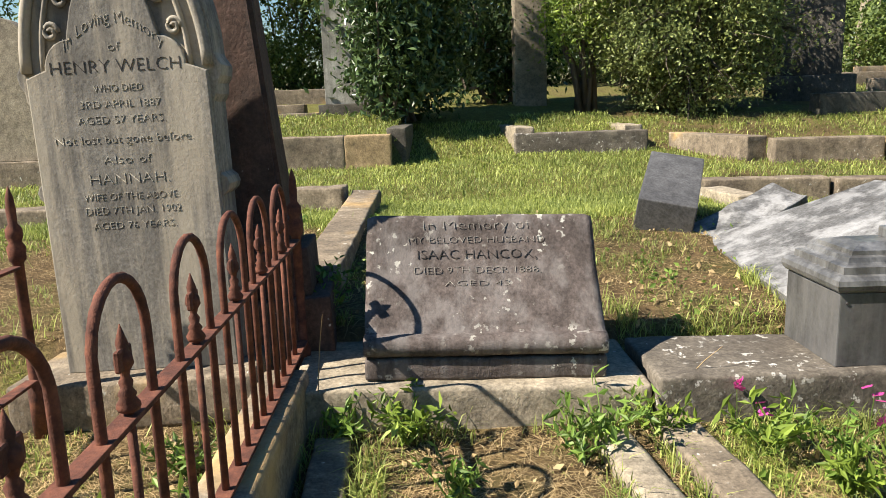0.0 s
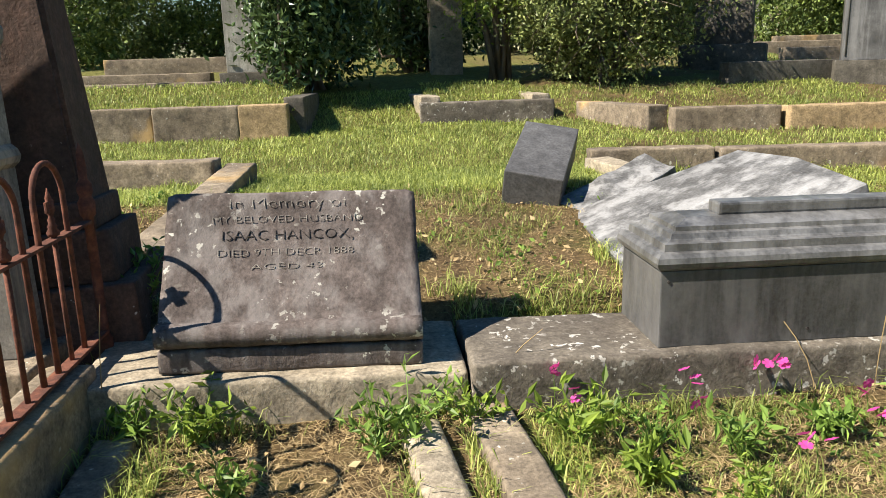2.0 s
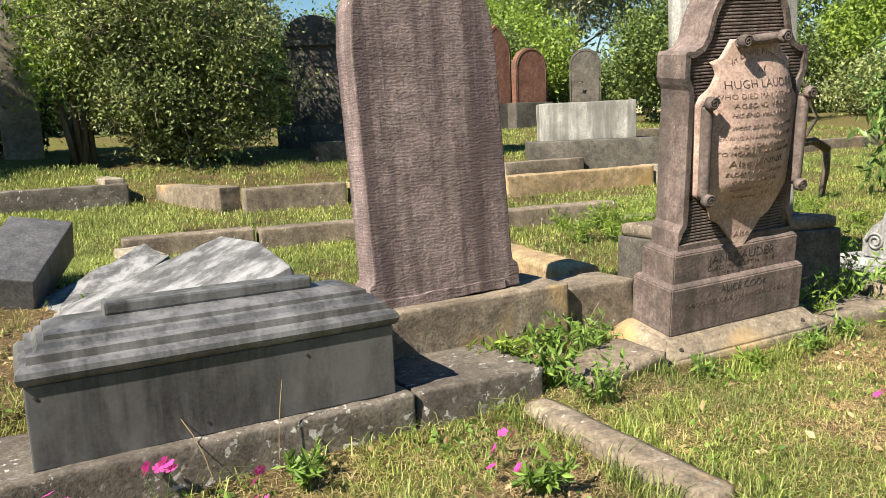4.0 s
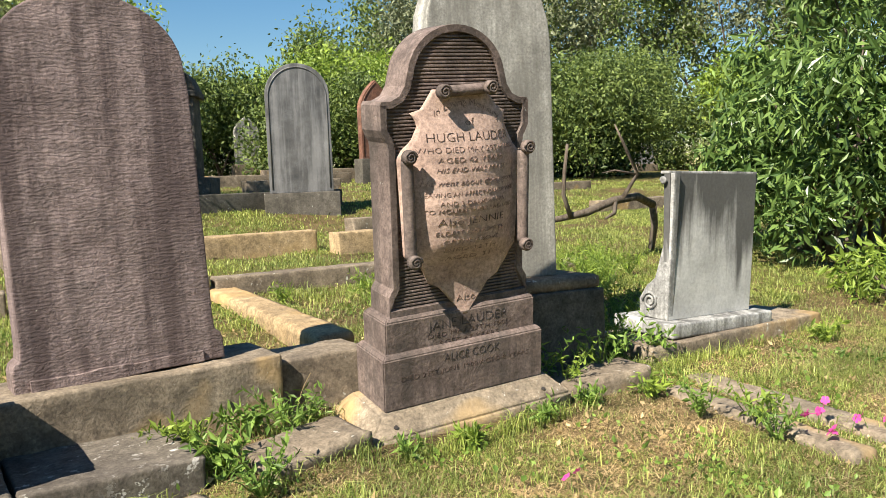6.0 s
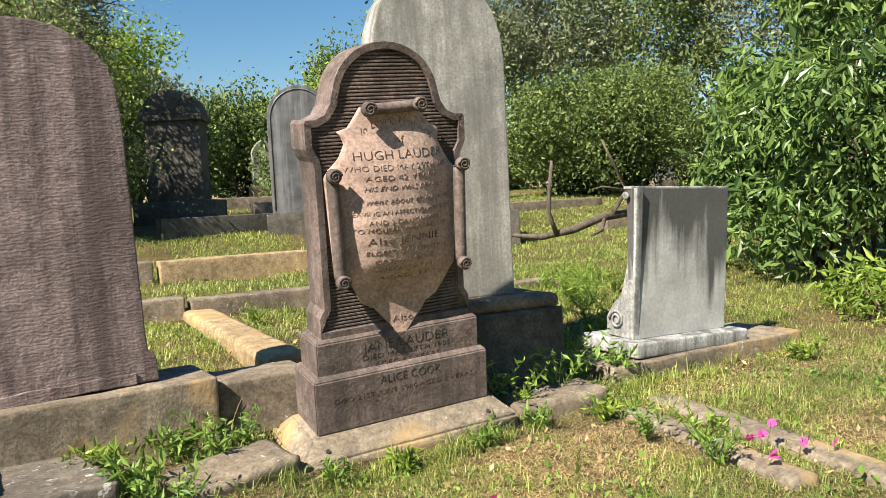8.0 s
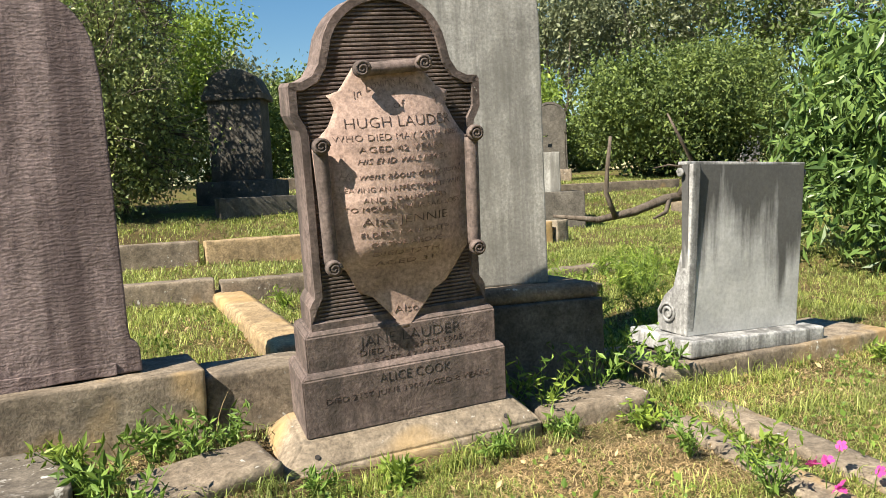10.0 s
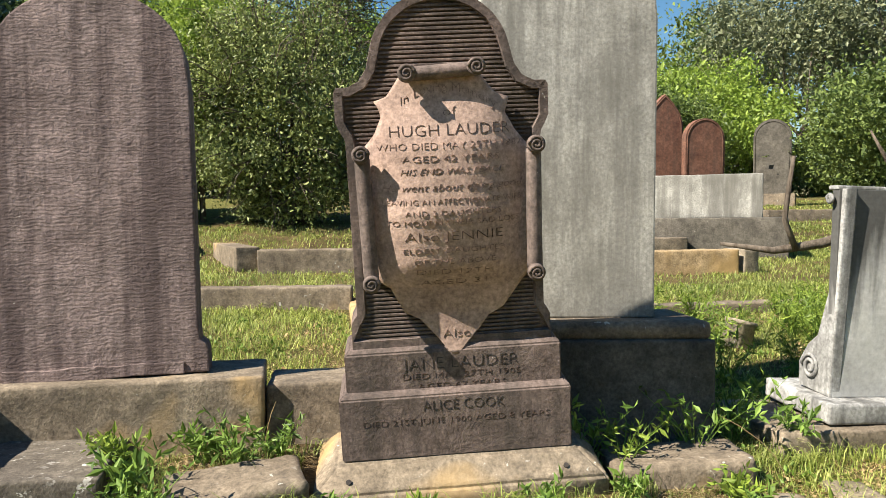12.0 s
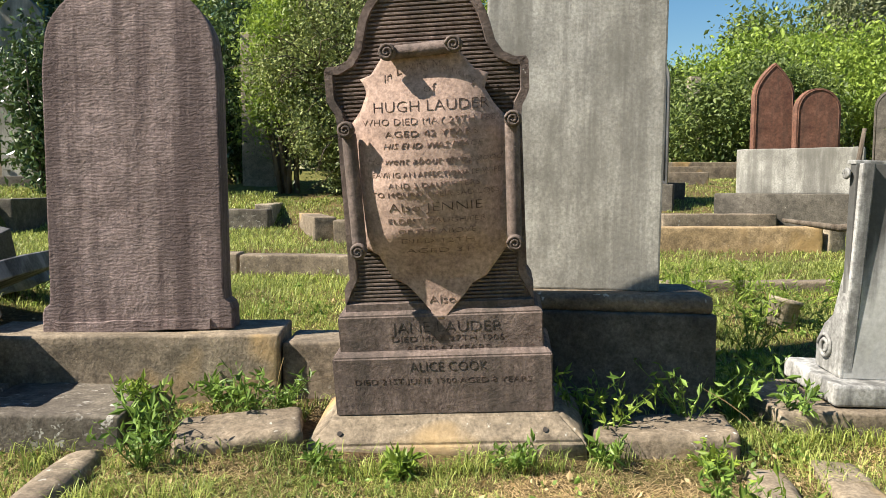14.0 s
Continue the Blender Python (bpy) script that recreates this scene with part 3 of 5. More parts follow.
# ---- round-topped purple headstone ----
def round_headstone():
    ob = thing("round_top_headstone", "tall purple-brown sandstone headstone with rippled tooling and round top", "headstone", pose(3.735, 3.53, 0.48, -3.0, -1.2, 1.0))
    right = [(0.465, 0), (0.465, 0.1), (0.455, 0.13), (0.43, 0.15), (0.425, 0.2), (0.425, 1.3), (0.415, 1.4)]
    top = [(0.413 * math.cos(radians(a)), 1.42 + 0.34 * math.sin(radians(a))) for a in range(8, 173, 8)]
    part("slab", prism(right + top + [(-x, z) for x, z in right[::-1]], 0, 0.19, 0.008), PURPLE, ob)
    # flaking layer at the foot
    bm = box(-0.4, 0.36, -0.012, 0.01, 0.0, 0.055, 0.004, 0.03, 0.014, 4)
    part("flaked_layer", bm, PURPLE, ob, "dark flaking stone layer")


round_headstone()


def block(name, label, x0, x1, y0, y1, z0, z1, mat, yaw=0.0, wear=0.012, seed=0.0, category="kerb", tilt=0.0, roll=0.0, bevel=0.016, group="", cut=0.05):
    """A squared stone that lies by itself, turned about its middle."""
    cx, cy = (x0 + x1) / 2, (y0 + y1) / 2
    bm = box(x0 - cx, x1 - cx, y0 - cy, y1 - cy, 0, z1 - z0, bevel, cut, wear, seed)
    ob = link(name, bm, mat, True)
    ob.matrix_basis = pose(cx, cy, z0, tilt, roll, yaw)
    return tagged(ob, label, category, group)


block("headstone_base", "weathered grey and tan sandstone base block under the purple headstone", 2.95, 4.45, 3.42, 3.86, 0.08, 0.48, SAND_STAINED, 0, 0.008, 1, "stone base")
block("kerb_block", "squared sandstone block beside the purple headstone's base", 4.47, 4.98, 3.45, 3.8, 0.05, 0.43, SAND_GREY, -4, 0.01, 2)


# ---- slanting tablet and its plinth ----
def slant_tablet():
    ob = thing("slant_tablet", "low slanted grave tablet of dark lichened stone with rolled foot", "headstone", pose(0.365, 3.03, 0.25, 0, 1.4, 0.4))
    part("base_step", box(-0.485, 0.485, 0.0, 0.52, 0, 0.09, 0.012, 0.06, 0.004, 5), SLANT_STONE, ob, "", True)
    prof = [(0.04, 0.094), (0.004, 0.1), (-0.016, 0.117), (-0.022, 0.14), (-0.016, 0.163), (0.004, 0.18), (0.034, 0.184), (0.05, 0.18)]
    face = [(0.05 + 0.30 * t + 0.02 * math.sin(t * 3.14), 0.184 + 0.42 * t) for t in np.linspace(0.05, 1, 12)]
    back = [(0.365, 0.612), (0.4, 0.6), (0.44, 0.55), (0.52, 0.094)]
    bm = bmesh.new()
    outline = prof + face + back
    cols = []
    for x in np.linspace(-0.485, 0.485, 34):
        k = 1.0 if abs(x) < 0.484 else 0.985
        cols.append([bm.verts.new((x, y, z * (k if z > 0.2 else 1))) for y, z in outline])
    n = len(outline)
    for a, b in zip(cols, cols[1:]):
        for i in range(n):
            bm.faces.new((a[i], b[i], b[(i + 1) % n], a[(i + 1) % n]))
    bm.faces.new(cols[0]), bm.faces.new(cols[-1][::-1])
    bmesh.ops.recalc_face_normals(bm, faces=bm.faces)
    rough_up(bm, 0.006, 9, 6)
    part("tablet", bm, SLANT_STONE, ob, "", True)
    lean = math.degrees(math.atan2(0.30, 0.42))
    def on(t):
        return 0.05 + 0.30 * t + 0.02 * math.sin(t * 3.14) - 0.004, 0.184 + 0.42 * t
    for text, size, t, w in (("In Memory of", 0.062, 0.93, 0.46), ("MY BELOVED HUSBAND", 0.04, 0.79, 0.58), ("ISAAC HANCOX,", 0.06, 0.655, 0.5),
                             ("DIED 9TH DECR 1888.", 0.042, 0.515, 0.53), ("AGED 43", 0.036, 0.4, 0.27)):
        y, z = on(t)
        letters(text, size, LETTER if t == 0.655 else LETTER_CREAM, ob, pose(-0.02, y, z, -lean + (0.5 - t) * 8), 0.005 if t == 0.655 else 0.003, w)


slant_tablet()
block("tablet_plinth", "long pale sandstone plinth slab with tooled front under the tablet", -0.42, 1.005, 2.945, 3.62, -0.06, 0.25, SAND_PALE, 0, 0.008, 3, "stone base", roll=1.2)
block("tomb_plinth", "long dark lichen-covered stone plinth under the marble tomb", 1.02, 3.17, 2.9, 3.42, -0.08, 0.266, SAND_LICHEN, -0.3, 0.012, 7, "stone base", roll=0.5)
block("tomb_plinth", "dark stone end slab of the tomb plinth in the grass", 3.18, 3.86, 2.9, 3.44, -0.08, 0.245, SAND_LICHEN, -0.3, 0.012, 58, "stone base", roll=1.2)


# ---- marble chest tomb ----
def chest_tomb():
    ob = thing("chest_tomb", "dark grey marble chest tomb with stepped moulded lid", "tomb", pose(2.42, 2.955, 0.262, 0, 0.4, -0.6))
    part("chest", box(-0.685, 0.685, 0.0, 0.44, 0, 0.3, 0.006, 0.08, 0.001, 8), MARBLE_DARK, ob)
    prof = [(0.012, 0.3), (-0.004, 0.303), (-0.016, 0.314), (-0.022, 0.332), (-0.018, 0.352), (-0.004, 0.366), (0.016, 0.37), (0.018, 0.398), (0.042, 0.403), (0.05, 0.41),
            (0.058, 0.428), (0.078, 0.433), (0.08, 0.45), (0.15, 0.472)]
    bm = bmesh.new()
    rings = [[bm.verts.new(p) for p in ((-0.685 + d, d, z), (0.685 - d, d, z), (0.685 - d, 0.44 - d, z), (-0.685 + d, 0.44 - d, z))] for d, z in prof]
    for a, b in zip(rings, rings[1:]):
        for i in range(4):
            bm.faces.new((a[i], a[(i + 1) % 4], b[(i + 1) % 4], b[i]))
    bm.faces.new(rings[0][::-1]), bm.faces.new(rings[-1])
    part("moulded_lid", bm, MARBLE, ob)
    part("top_slab", box(-0.4, 0.4, 0.165, 0.27, 0.47, 0.52, 0.01), MARBLE, ob)
    for x, z in ((-0.655, 0.26), (-0.1, 0.05), (0.3, 0.24)):
        # small dark disc coloured as the shade in a bolt hole
        part("bolt_hole_disc", moved(lathe([(0.006, 0), (0.006, 0.004)], 8), pose(x, 0.0, z, 90)), LETTER, ob)


chest_tomb()


def broken_slab():
    pts = [(1.9, 4.88, 0.44), (2.84, 4.62, 0.81), (2.92, 4.1, 0.78), (2.86, 3.45, 0.76), (1.85, 3.5, 0.38)]
    bm = bmesh.new()
    o = Vector((1.9, 4.88, 0.44))
    nrm = (Vector(pts[1]) - o).cross(Vector(pts[4]) - o).normalized()
    if nrm.z < 0:
        nrm = -nrm
    a = []
    for p in pts:
        p = Vector(p)
        p -= nrm * (p - o).dot(nrm)
        a.append(p)
    va, vb = [bm.verts.new(p) for p in a], [bm.verts.new(p - nrm * 0.11) for p in a]
    bm.faces.new(va), bm.faces.new(vb[::-1])
    for i in range(5):
        bm.faces.new((va[i], vb[i], vb[(i + 1) % 5], va[(i + 1) % 5]))
    bmesh.ops.recalc_face_normals(bm, faces=bm.faces)
    bmesh.ops.bevel(bm, geom=list(bm.edges), offset=0.008, segments=1, affect="EDGES")
    tagged(link("broken_slab", bm, SLAB), "large broken slab of bleached streaked marble leaning on the tomb", "stone slab")
    bm = box(-0.45, 0.35, -0.16, 0.16, -0.06, 0.06, 0.01, 0.06, 0.03, 9)
    ob = link("broken_slab_piece", bm, SLAB)
    ob.matrix_basis = pose(2.25, 5.02, 0.53, 10, -20, 16)
    tagged(ob, "broken piece of bleached marble slab with jagged end", "stone slab")
    ob = link("fallen_block", box(0, 0.37, 0.0, 0.76, -0.25, 0.0, 0.008, 0.1, 0.002, 10), SLATE)
    ax, ay = Vector((0.34, -0.12, -0.06)).normalized(), Vector((0.31, 0.65, 0.25)).normalized()
    az = ax.cross(ay).normalized()
    ay = az.cross(ax)
    m = Matrix((ax, ay, az)).transposed().to_4x4()
    m.translation = (1.51, 4.97, 0.7)
    ob.matrix_basis = m
    tagged(ob, "dark grey fallen headstone block tilted out of the grass", "stone block")


broken_slab()


# ---- cream headstone with gothic arch ----
def gothic_headstone():
    ob = thing("gothic_headstone", "cream and grey streaked headstone with carved gothic arched top", "headstone", pose(-1.0, 3.17, 0.3, -0.5, -1.2, 0) @ Matrix.Diagonal((0.87, 1, 1, 1)))
    right = [(0.405, 0.0), (0.405, 0.7), (0.43, 0.72), (0.44, 0.745), (0.43, 0.77), (0.405, 0.79), (0.405, 1.07), (0.425, 1.1), (0.43, 1.14), (0.45, 1.17), (0.455, 1.21), (0.435, 1.24), (0.425, 1.26)]
    top = [(0.425 - 0.85 * (1 - math.cos(radians(a))), 1.26 + 0.85 * math.sin(radians(a))) for a in range(6, 61, 6)]
    outline = right + top + [(-x, z) for x, z in (right + top)[::-1]]
    part("slab", prism(outline, 0.03, 0.22, 0.006), CREAM_STONE, ob)
    inner = [(0.4, 0.0), (0.4, 1.19), (0.31, 1.22), (0.31, 1.24)] + arc(0.2, 1.22, 0.11, 10, 90, 5) + [(0.2, 1.34), (0.17, 1.44), (0.1, 1.6), (0.0, 1.7)]
    part("inscription_panel", prism(inner + [(-x, z) for x, z in inner[-2::-1]], 0.0, 0.04, 0.006), CREAM_STONE, ob)
    for off, w in ((0.0, 0.05), (0.075, 0.025)):
        for s in (-1, 1):
            pts = [(s * (0.4 - off - (0.85 - off) * (1 - math.cos(radians(a)))), 0.02, 1.21 + (0.85 - off) * math.sin(radians(a))) for a in range(0, 58, 4)]
            part("arch_moulding", tube(pts, [w * 0.5] * len(pts), 8), CREAM_STONE, ob, "", True)
    for s in (-1, 1):
        for k in range(3):
            c = Vector((s * (0.27 - 0.06 * k), 0.02, 1.36 + 0.12 * k))
            ring = [c + Vector((math.cos(a) * 0.035 * (1 - a / 12), -0.004, math.sin(a) * 0.035 * (1 - a / 12))) for a in np.linspace(0, 9, 20)]
            part("carved_leaf", tube(ring, [0.011] * 20, 6), CREAM_STONE, ob, "", True)
    for text, size, z, w, bent in (("In Loving Memory", 0.075, 1.285, 0.4, 1), ("of", 0.05, 1.295, 0.05, 0), ("HENRY WELCH", 0.075, 1.222, 0.53, 0), ("WHO DIED", 0.042, 1.14, 0.2, 0),
                                   ("3RD APRIL 1887", 0.045, 1.08, 0.33, 0), ("AGED 57 YEARS.", 0.045, 1.02, 0.36, 0), ("Not lost but gone before.", 0.05, 0.945, 0.57, 0),
                                   ("Also of", 0.05, 0.865, 0.2, 0), ("HANNAH.", 0.065, 0.79, 0.33, 0), ("WIFE OF THE ABOVE.", 0.042, 0.72, 0.4, 0), ("DIED 7TH JAN. 1902", 0.045, 0.665, 0.4, 0), ("AGED 76 YEARS.", 0.042, 0.605, 0.35, 0)):
        t = letters(text, size * 0.95, LETTER if text == "HENRY WELCH" else LETTER_PALE, ob, pose(0, -0.001, z), 0.0025, w * 1.08)
        if bent:
            for v in t.data.vertices:
                v.co.z += 0.12 - 2.2 * v.co.x ** 2
    part("foot_ledge", box(-0.62, 0.5, -0.14, 0.34, -0.2, 0.0, 0.015, 0.06, 0.008, 11), SAND_GREY, ob, "rough sandstone ledge under the headstone", True)


gothic_headstone()


def red_pedestal():
    ob = thing("red_monument", "tall tapering dark red-brown stone monument on stepped base", "monument", pose(-0.72, 3.72, 0.2, -2, -3, 4))
    bm = bmesh.new()
    rings = [[bm.verts.new((x * w, y * d, z)) for x, y in ((-1, -1), (1, -1), (1, 1), (-1, 1))] for w, d, z in ((0.26, 0.2, 0.6), (0.2, 0.14, 1.9))]
    for i in range(4):
        bm.faces.new((rings[0][i], rings[0][(i + 1) % 4], rings[1][(i + 1) % 4], rings[1][i]))
    bm.faces.new(rings[1]), bm.faces.new(rings[0][::-1])
    bmesh.ops.bevel(bm, geom=list(bm.edges), offset=0.02, segments=2, affect="EDGES")
    part("shaft", bm, MONUMENT, ob)
    for w, z0, z1 in ((0.29, 0.5, 0.62), (0.34, 0.28, 0.5), (0.42, -0.1, 0.28)):
        part("step", box(-w, w, -w * 0.75, w * 0.75, z0, z1, 0.012, 0.08, 0.005, w), MONUMENT, ob, "", True)


red_pedestal()


# ---- iron fence ----
def spear_mesh():
    return lathe([(0.008, 0), (0.02, 0.004), (0.024, 0.014), (0.014, 0.03), (0.018, 0.036), (0.011, 0.046), (0.014, 0.06), (0.008, 0.07), (0.011, 0.082), (0.019, 0.095), (0.017, 0.112), (0.01, 0.12), (0.012, 0.135), (0.001, 0.17)], 8)


def iron_fence(x, y0, y1, ys, label, corner=True):
    ob = thing("iron_fence", label, "fence", pose(x, 0, 0))
    for z, w in ((0.785, 0.02), (0.335, 0.024)):
        part("rail", box(-w, w, y0, y1, z - 0.006, z + 0.006, 0.002), IRON, ob)
    for y in ys:
        pts = [(0, y - 0.125, 0.33), (0, y - 0.125, 0.92)] + [(0, y - 0.125 * math.cos(a), 0.925 + 0.125 * math.sin(a)) for a in np.linspace(0.2, 2.94, 11)] + [(0, y + 0.125, 0.92), (0, y + 0.125, 0.33)]
        part("hoop", tube(pts, [0.0105] * len(pts), 8), IRON, ob, "", True)
        part("bar", tube([(0, y, 0.33), (0, y, 0.8)], [0.009, 0.009], 8), IRON, ob, "", True)
        s = moved(spear_mesh(), pose(0, y, 0.795))
        head = part("spearhead", s, IRON, ob, "cast spearhead finial", True)
        leaf = bmesh.new()
        bmesh.ops.create_cube(leaf, size=1)
        moved(leaf, pose(0, y, 0.9) @ Matrix.Diagonal((0.012, 0.062, 0.042, 1)))
        bmesh.ops.bevel(leaf, geom=list(leaf.edges), offset=0.003, segments=1, affect="EDGES")
        part("spear_wing", leaf, IRON, head)
    if corner:
        part("post", moved(lathe([(0.03, 0.1), (0.03, 0.3), (0.02, 0.32), (0.02, 0.8), (0.03, 0.81), (0.034, 0.86), (0.022, 0.88), (0.03, 0.9), (0.03, 0.93), (0.016, 0.95), (0.018, 1.0), (0.014, 1.05), (0.002, 1.09)], 10), pose(0, y1 + 0.02, 0)), IRON, ob, "", True)
    return ob


iron_fence(-0.415, 0.35, 3.36, [0.72, 1.11, 1.5, 1.925, 2.315, 2.67, 3.04], "rusty wrought iron grave fence with hoops and spearheads")
block("fence_kerb", "smooth brown sandstone kerb under the iron fence", -0.53, -0.345, 0.3, 3.08, 0.0, 0.315, SAND_STAINED, 0, 0.004, 12, bevel=0.03)
iron_fence(-1.4, 1.6, 2.98, [1.8, 2.2, 2.6], "rusty iron fence along the far side of the plot")


# ---- tall grey headstone ----
def grey_headstone():
    ob = thing("tall_grey_headstone", "very tall grey cement-rendered headstone with ogee top on dark plinth", "headstone", pose(5.88, 3.38, 0.0, -1.0, 0.6, -9))
    right = [(0.43, 0.7), (0.435, 2.15), (0.42, 2.3), (0.37, 2.45), (0.28, 2.58), (0.17, 2.68), (0.1, 2.76), (0.0, 2.86)]
    part("slab", prism(right + [(-x, z) for x, z in right[-2::-1]], 0.0, 0.2, 0.01), CEMENT, ob)
    part("plinth_cap", box(-0.66, 0.66, -0.15, 0.42, 0.61, 0.7, 0.035, 0.06, 0.004, 13), SAND_GREY, ob, "", True)
    # dark stone puts the scroll headstone's cast shadow into the plinth's colour
    part("plinth", box(-0.67, 0.67, -0.17, 0.44, -0.05, 0.615, 0.015, 0.06, 0.006, 14), DARK_STONE, ob, "stone plinth with the cast shadow put into its dark colour", True)


grey_headstone()


# ---- white marble stone with side scrolls ----
def white_headstone():
    ob = thing("white_headstone", "white marble block headstone with black weather stains and side scroll", "headstone", pose(7.545, 3.05, 0.2, 1.5, 2.0, -3.5))
    right = [(0.44, 0.1), (0.455, 0.5), (0.47, 1.1)]
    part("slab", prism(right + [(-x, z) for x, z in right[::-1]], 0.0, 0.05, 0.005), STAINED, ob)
    # back spreads towards the foot, with scrolls at the sides
    for s in (-1, 1):
        side = [(0.004, 0.1), (0.004, 1.1), (0.05, 1.1), (0.064, 1.05), (0.052, 0.98), (0.075, 0.6), (0.13, 0.38), (0.2, 0.32), (0.26, 0.22), (0.25, 0.12), (0.24, 0.1)]
        bm = prism(side, -0.03, 0.03, 0.008)
        part("side_scroll", moved(bm, pose(s * 0.425, 0, 0, 0, s * 1.8, 90)), WHITE, ob, "", False)
        for cy, cz, r in ((0.035, 1.05, 0.022), (0.15, 0.22, 0.065)):
            ring = [(s * 0.462 if cz < 0.5 else s * 0.492, cy + math.cos(a) * r * (1 - a / 16), cz + math.sin(a) * r * (1 - a / 16)) for a in np.linspace(0, 11, 26)]
            part("volute", tube(ring, [0.01] * 26, 6), WHITE, ob, "", True)
    part("cap", box(-0.475, 0.475, 0.0, 0.075, 1.095, 1.115, 0.006), WHITE, ob)
    part("foot_slab", box(-0.53, 0.55, -0.12, 0.42, 0.0, 0.1, 0.015, 0.06, 0.004, 15), WHITE, ob, "pale stone foot slab", True)


white_headstone()
block("stone_kerb", "low sandstone kerb in the grass under the white headstone", 6.75, 8.7, 2.88, 3.5, -0.02, 0.2, SAND_GREY, -2, 0.012, 16, roll=0.6)

# ---- low kerbs and slabs in the near grass ----
block("kerb_stone", "narrow dark stone kerb half sunk in weeds", -0.29, -0.15, 1.9, 2.86, -0.05, 0.11, SAND_GREY, 2, 0.008, 17)
block("kerb_stone", "pale lichened kerb stone lying in the soil", 0.8, 0.95, 1.7, 2.87, -0.05, 0.1, SAND_PALE, 6, 0.008, 18, bevel=0.03)
block("kerb_stone", "dark weathered kerb stone beside a pale one", 1.04, 1.2, 1.7, 2.92, -0.05, 0.12, SAND_GREY, 5, 0.01, 19)
block("kerb_stone", "round-backed kerb stone sunk in the grass", 3.66, 3.82, 1.75, 2.85, -0.06, 0.125, SAND_GREY, -2, 0.008, 20, bevel=0.05)
block("broken_flagstone", "broken dark flagstone lying in the grass", 4.08, 4.62, 2.84, 3.16, 0.02, 0.17, SAND_GREY, 9, 0.025, 21, "flagstone", tilt=5, roll=-4, bevel=0.03)
block("flat_kerb", "flat broken sandstone slab in shade beside the headstone", 5.9, 6.5, 2.74, 3.06, 0.0, 0.17, SAND_GREY, -9, 0.015, 22, "flagstone", roll=-3, bevel=0.03)
block("kerb_stone", "smooth pale brown kerb stone running through dry grass", 6.28, 6.44, 1.35, 2.62, -0.05, 0.085, SAND_STAINED, -14, 0.008, 23, bevel=0.04)
block("kerb_stone", "long brown kerb stone partly hidden by weeds", 6.55, 6.74, 0.9, 2.7, -0.05, 0.08, SAND_STAINED, -12, 0.01, 24, bevel=0.03)

# ---- plots behind ----
block("kerb_stone", "thick yellow sandstone kerb with a dark sawn end", 5.0, 5.27, 4.0, 6.45, 0.13, 0.46, SAND_YELLOW, -3, 0.01, 26, bevel=0.05, tilt=2.0)
block("kerb_stone", "low grey kerb across the back of a plot", 2.55, 3.6, 6.55, 6.78, 0.38, 0.62, SAND_GREY, -6, 0.01, 27)
block("kerb_stone", "low grey kerb across the back of a plot", 3.62, 5.1, 6.33, 6.56, 0.36, 0.61, SAND_GREY, -8, 0.01, 28)
block("kerb_stone", "low grey kerb across the back of a plot", 5.12, 7.2, 6.05, 6.28, 0.36, 0.585, SAND_GREY, -8, 0.01, 29)
block("kerb_stone", "short kerb return of a plot", 2.5, 2.72, 5.9, 6.55, 0.33, 0.57, SAND_PALE, 6, 0.01, 30)
block("kerb_wall", "grey stone plot kerb with dark stains", 4.22, 5.45, 8.85, 9.12, 0.48, 0.81, SAND_GREY, -5, 0.012, 31)
block("kerb_wall", "yellow sandstone plot kerb with dark stains", 5.5, 7.3, 8.62, 8.9, 0.47, 0.8, SAND_YELLOW, -5, 0.012, 32)
block("kerb_wall", "long tan sandstone plot kerb with damaged corner", 7.32, 9.72, 7.95, 8.25, 0.4, 0.77, SAND_YELLOW, -4, 0.012, 33)
block("kerb_stone", "broken corner piece of a plot kerb", 9.76, 9.98, 7.9, 8.2, 0.4, 0.78, SAND_PALE, 8, 0.02, 56)
block("kerb_wall", "side kerb of a plot running back", 3.75, 4.02, 9.1, 10.8, 0.5, 0.84, SAND_GREY, 14, 0.012, 34)
block("kerb_wall", "dark front kerb of a small plot", 1.38, 3.17, 10.45, 10.72, 0.45, 0.9, SAND_LICHEN, -2, 0.015, 35)
block("kerb_wall", "pale side kerb of a small plot", 1.36, 1.62, 10.72, 12.2, 0.5, 0.98, SAND_PALE, 3, 0.02, 36)
block("kerb_wall", "pale side kerb of a small plot", 2.88, 3.14, 10.72, 12.2, 0.5, 0.96, SAND_PALE, 3, 0.02, 37)
block("kerb_wall", "stained sandstone plot kerb", -1.85, -0.85, 9.68, 9.95, 0.5, 0.98, SAND_GREY, 0, 0.012, 39)
block("kerb_wall", "clean yellow sandstone kerb end", -0.85, -0.27, 9.68, 9.95, 0.5, 0.98, SAND_YELLOW, 0, 0.008, 40)
block("kerb_wall", "stained sandstone plot kerb", -4.2, -1.87, 9.75, 10.02, 0.5, 0.98, SAND_GREY, 1, 0.012, 41)
block("kerb_wall", "dark side kerb of a raised plot", -0.3, -0.05, 9.95, 11.8, 0.55, 1.05, DARK_STONE, -2, 0.012, 42)
block("kerb_stone", "dark mossy kerb leading away", -0.52, -0.28, 4.1, 6.72, 0.24, 0.57, SAND_GREY, -1.5, 0.01, 44, tilt=2.5)
block("kerb_stone", "low kerb overgrown with grass", -2.2, -0.52, 6.5, 6.75, 0.38, 0.68, SAND_GREY, -6, 0.012, 45)
block("kerb_stone", "low kerb far across the grass", -5.0, -2.0, 6.1, 6.35, 0.3, 0.62, SAND_GREY, 0, 0.012, 46)
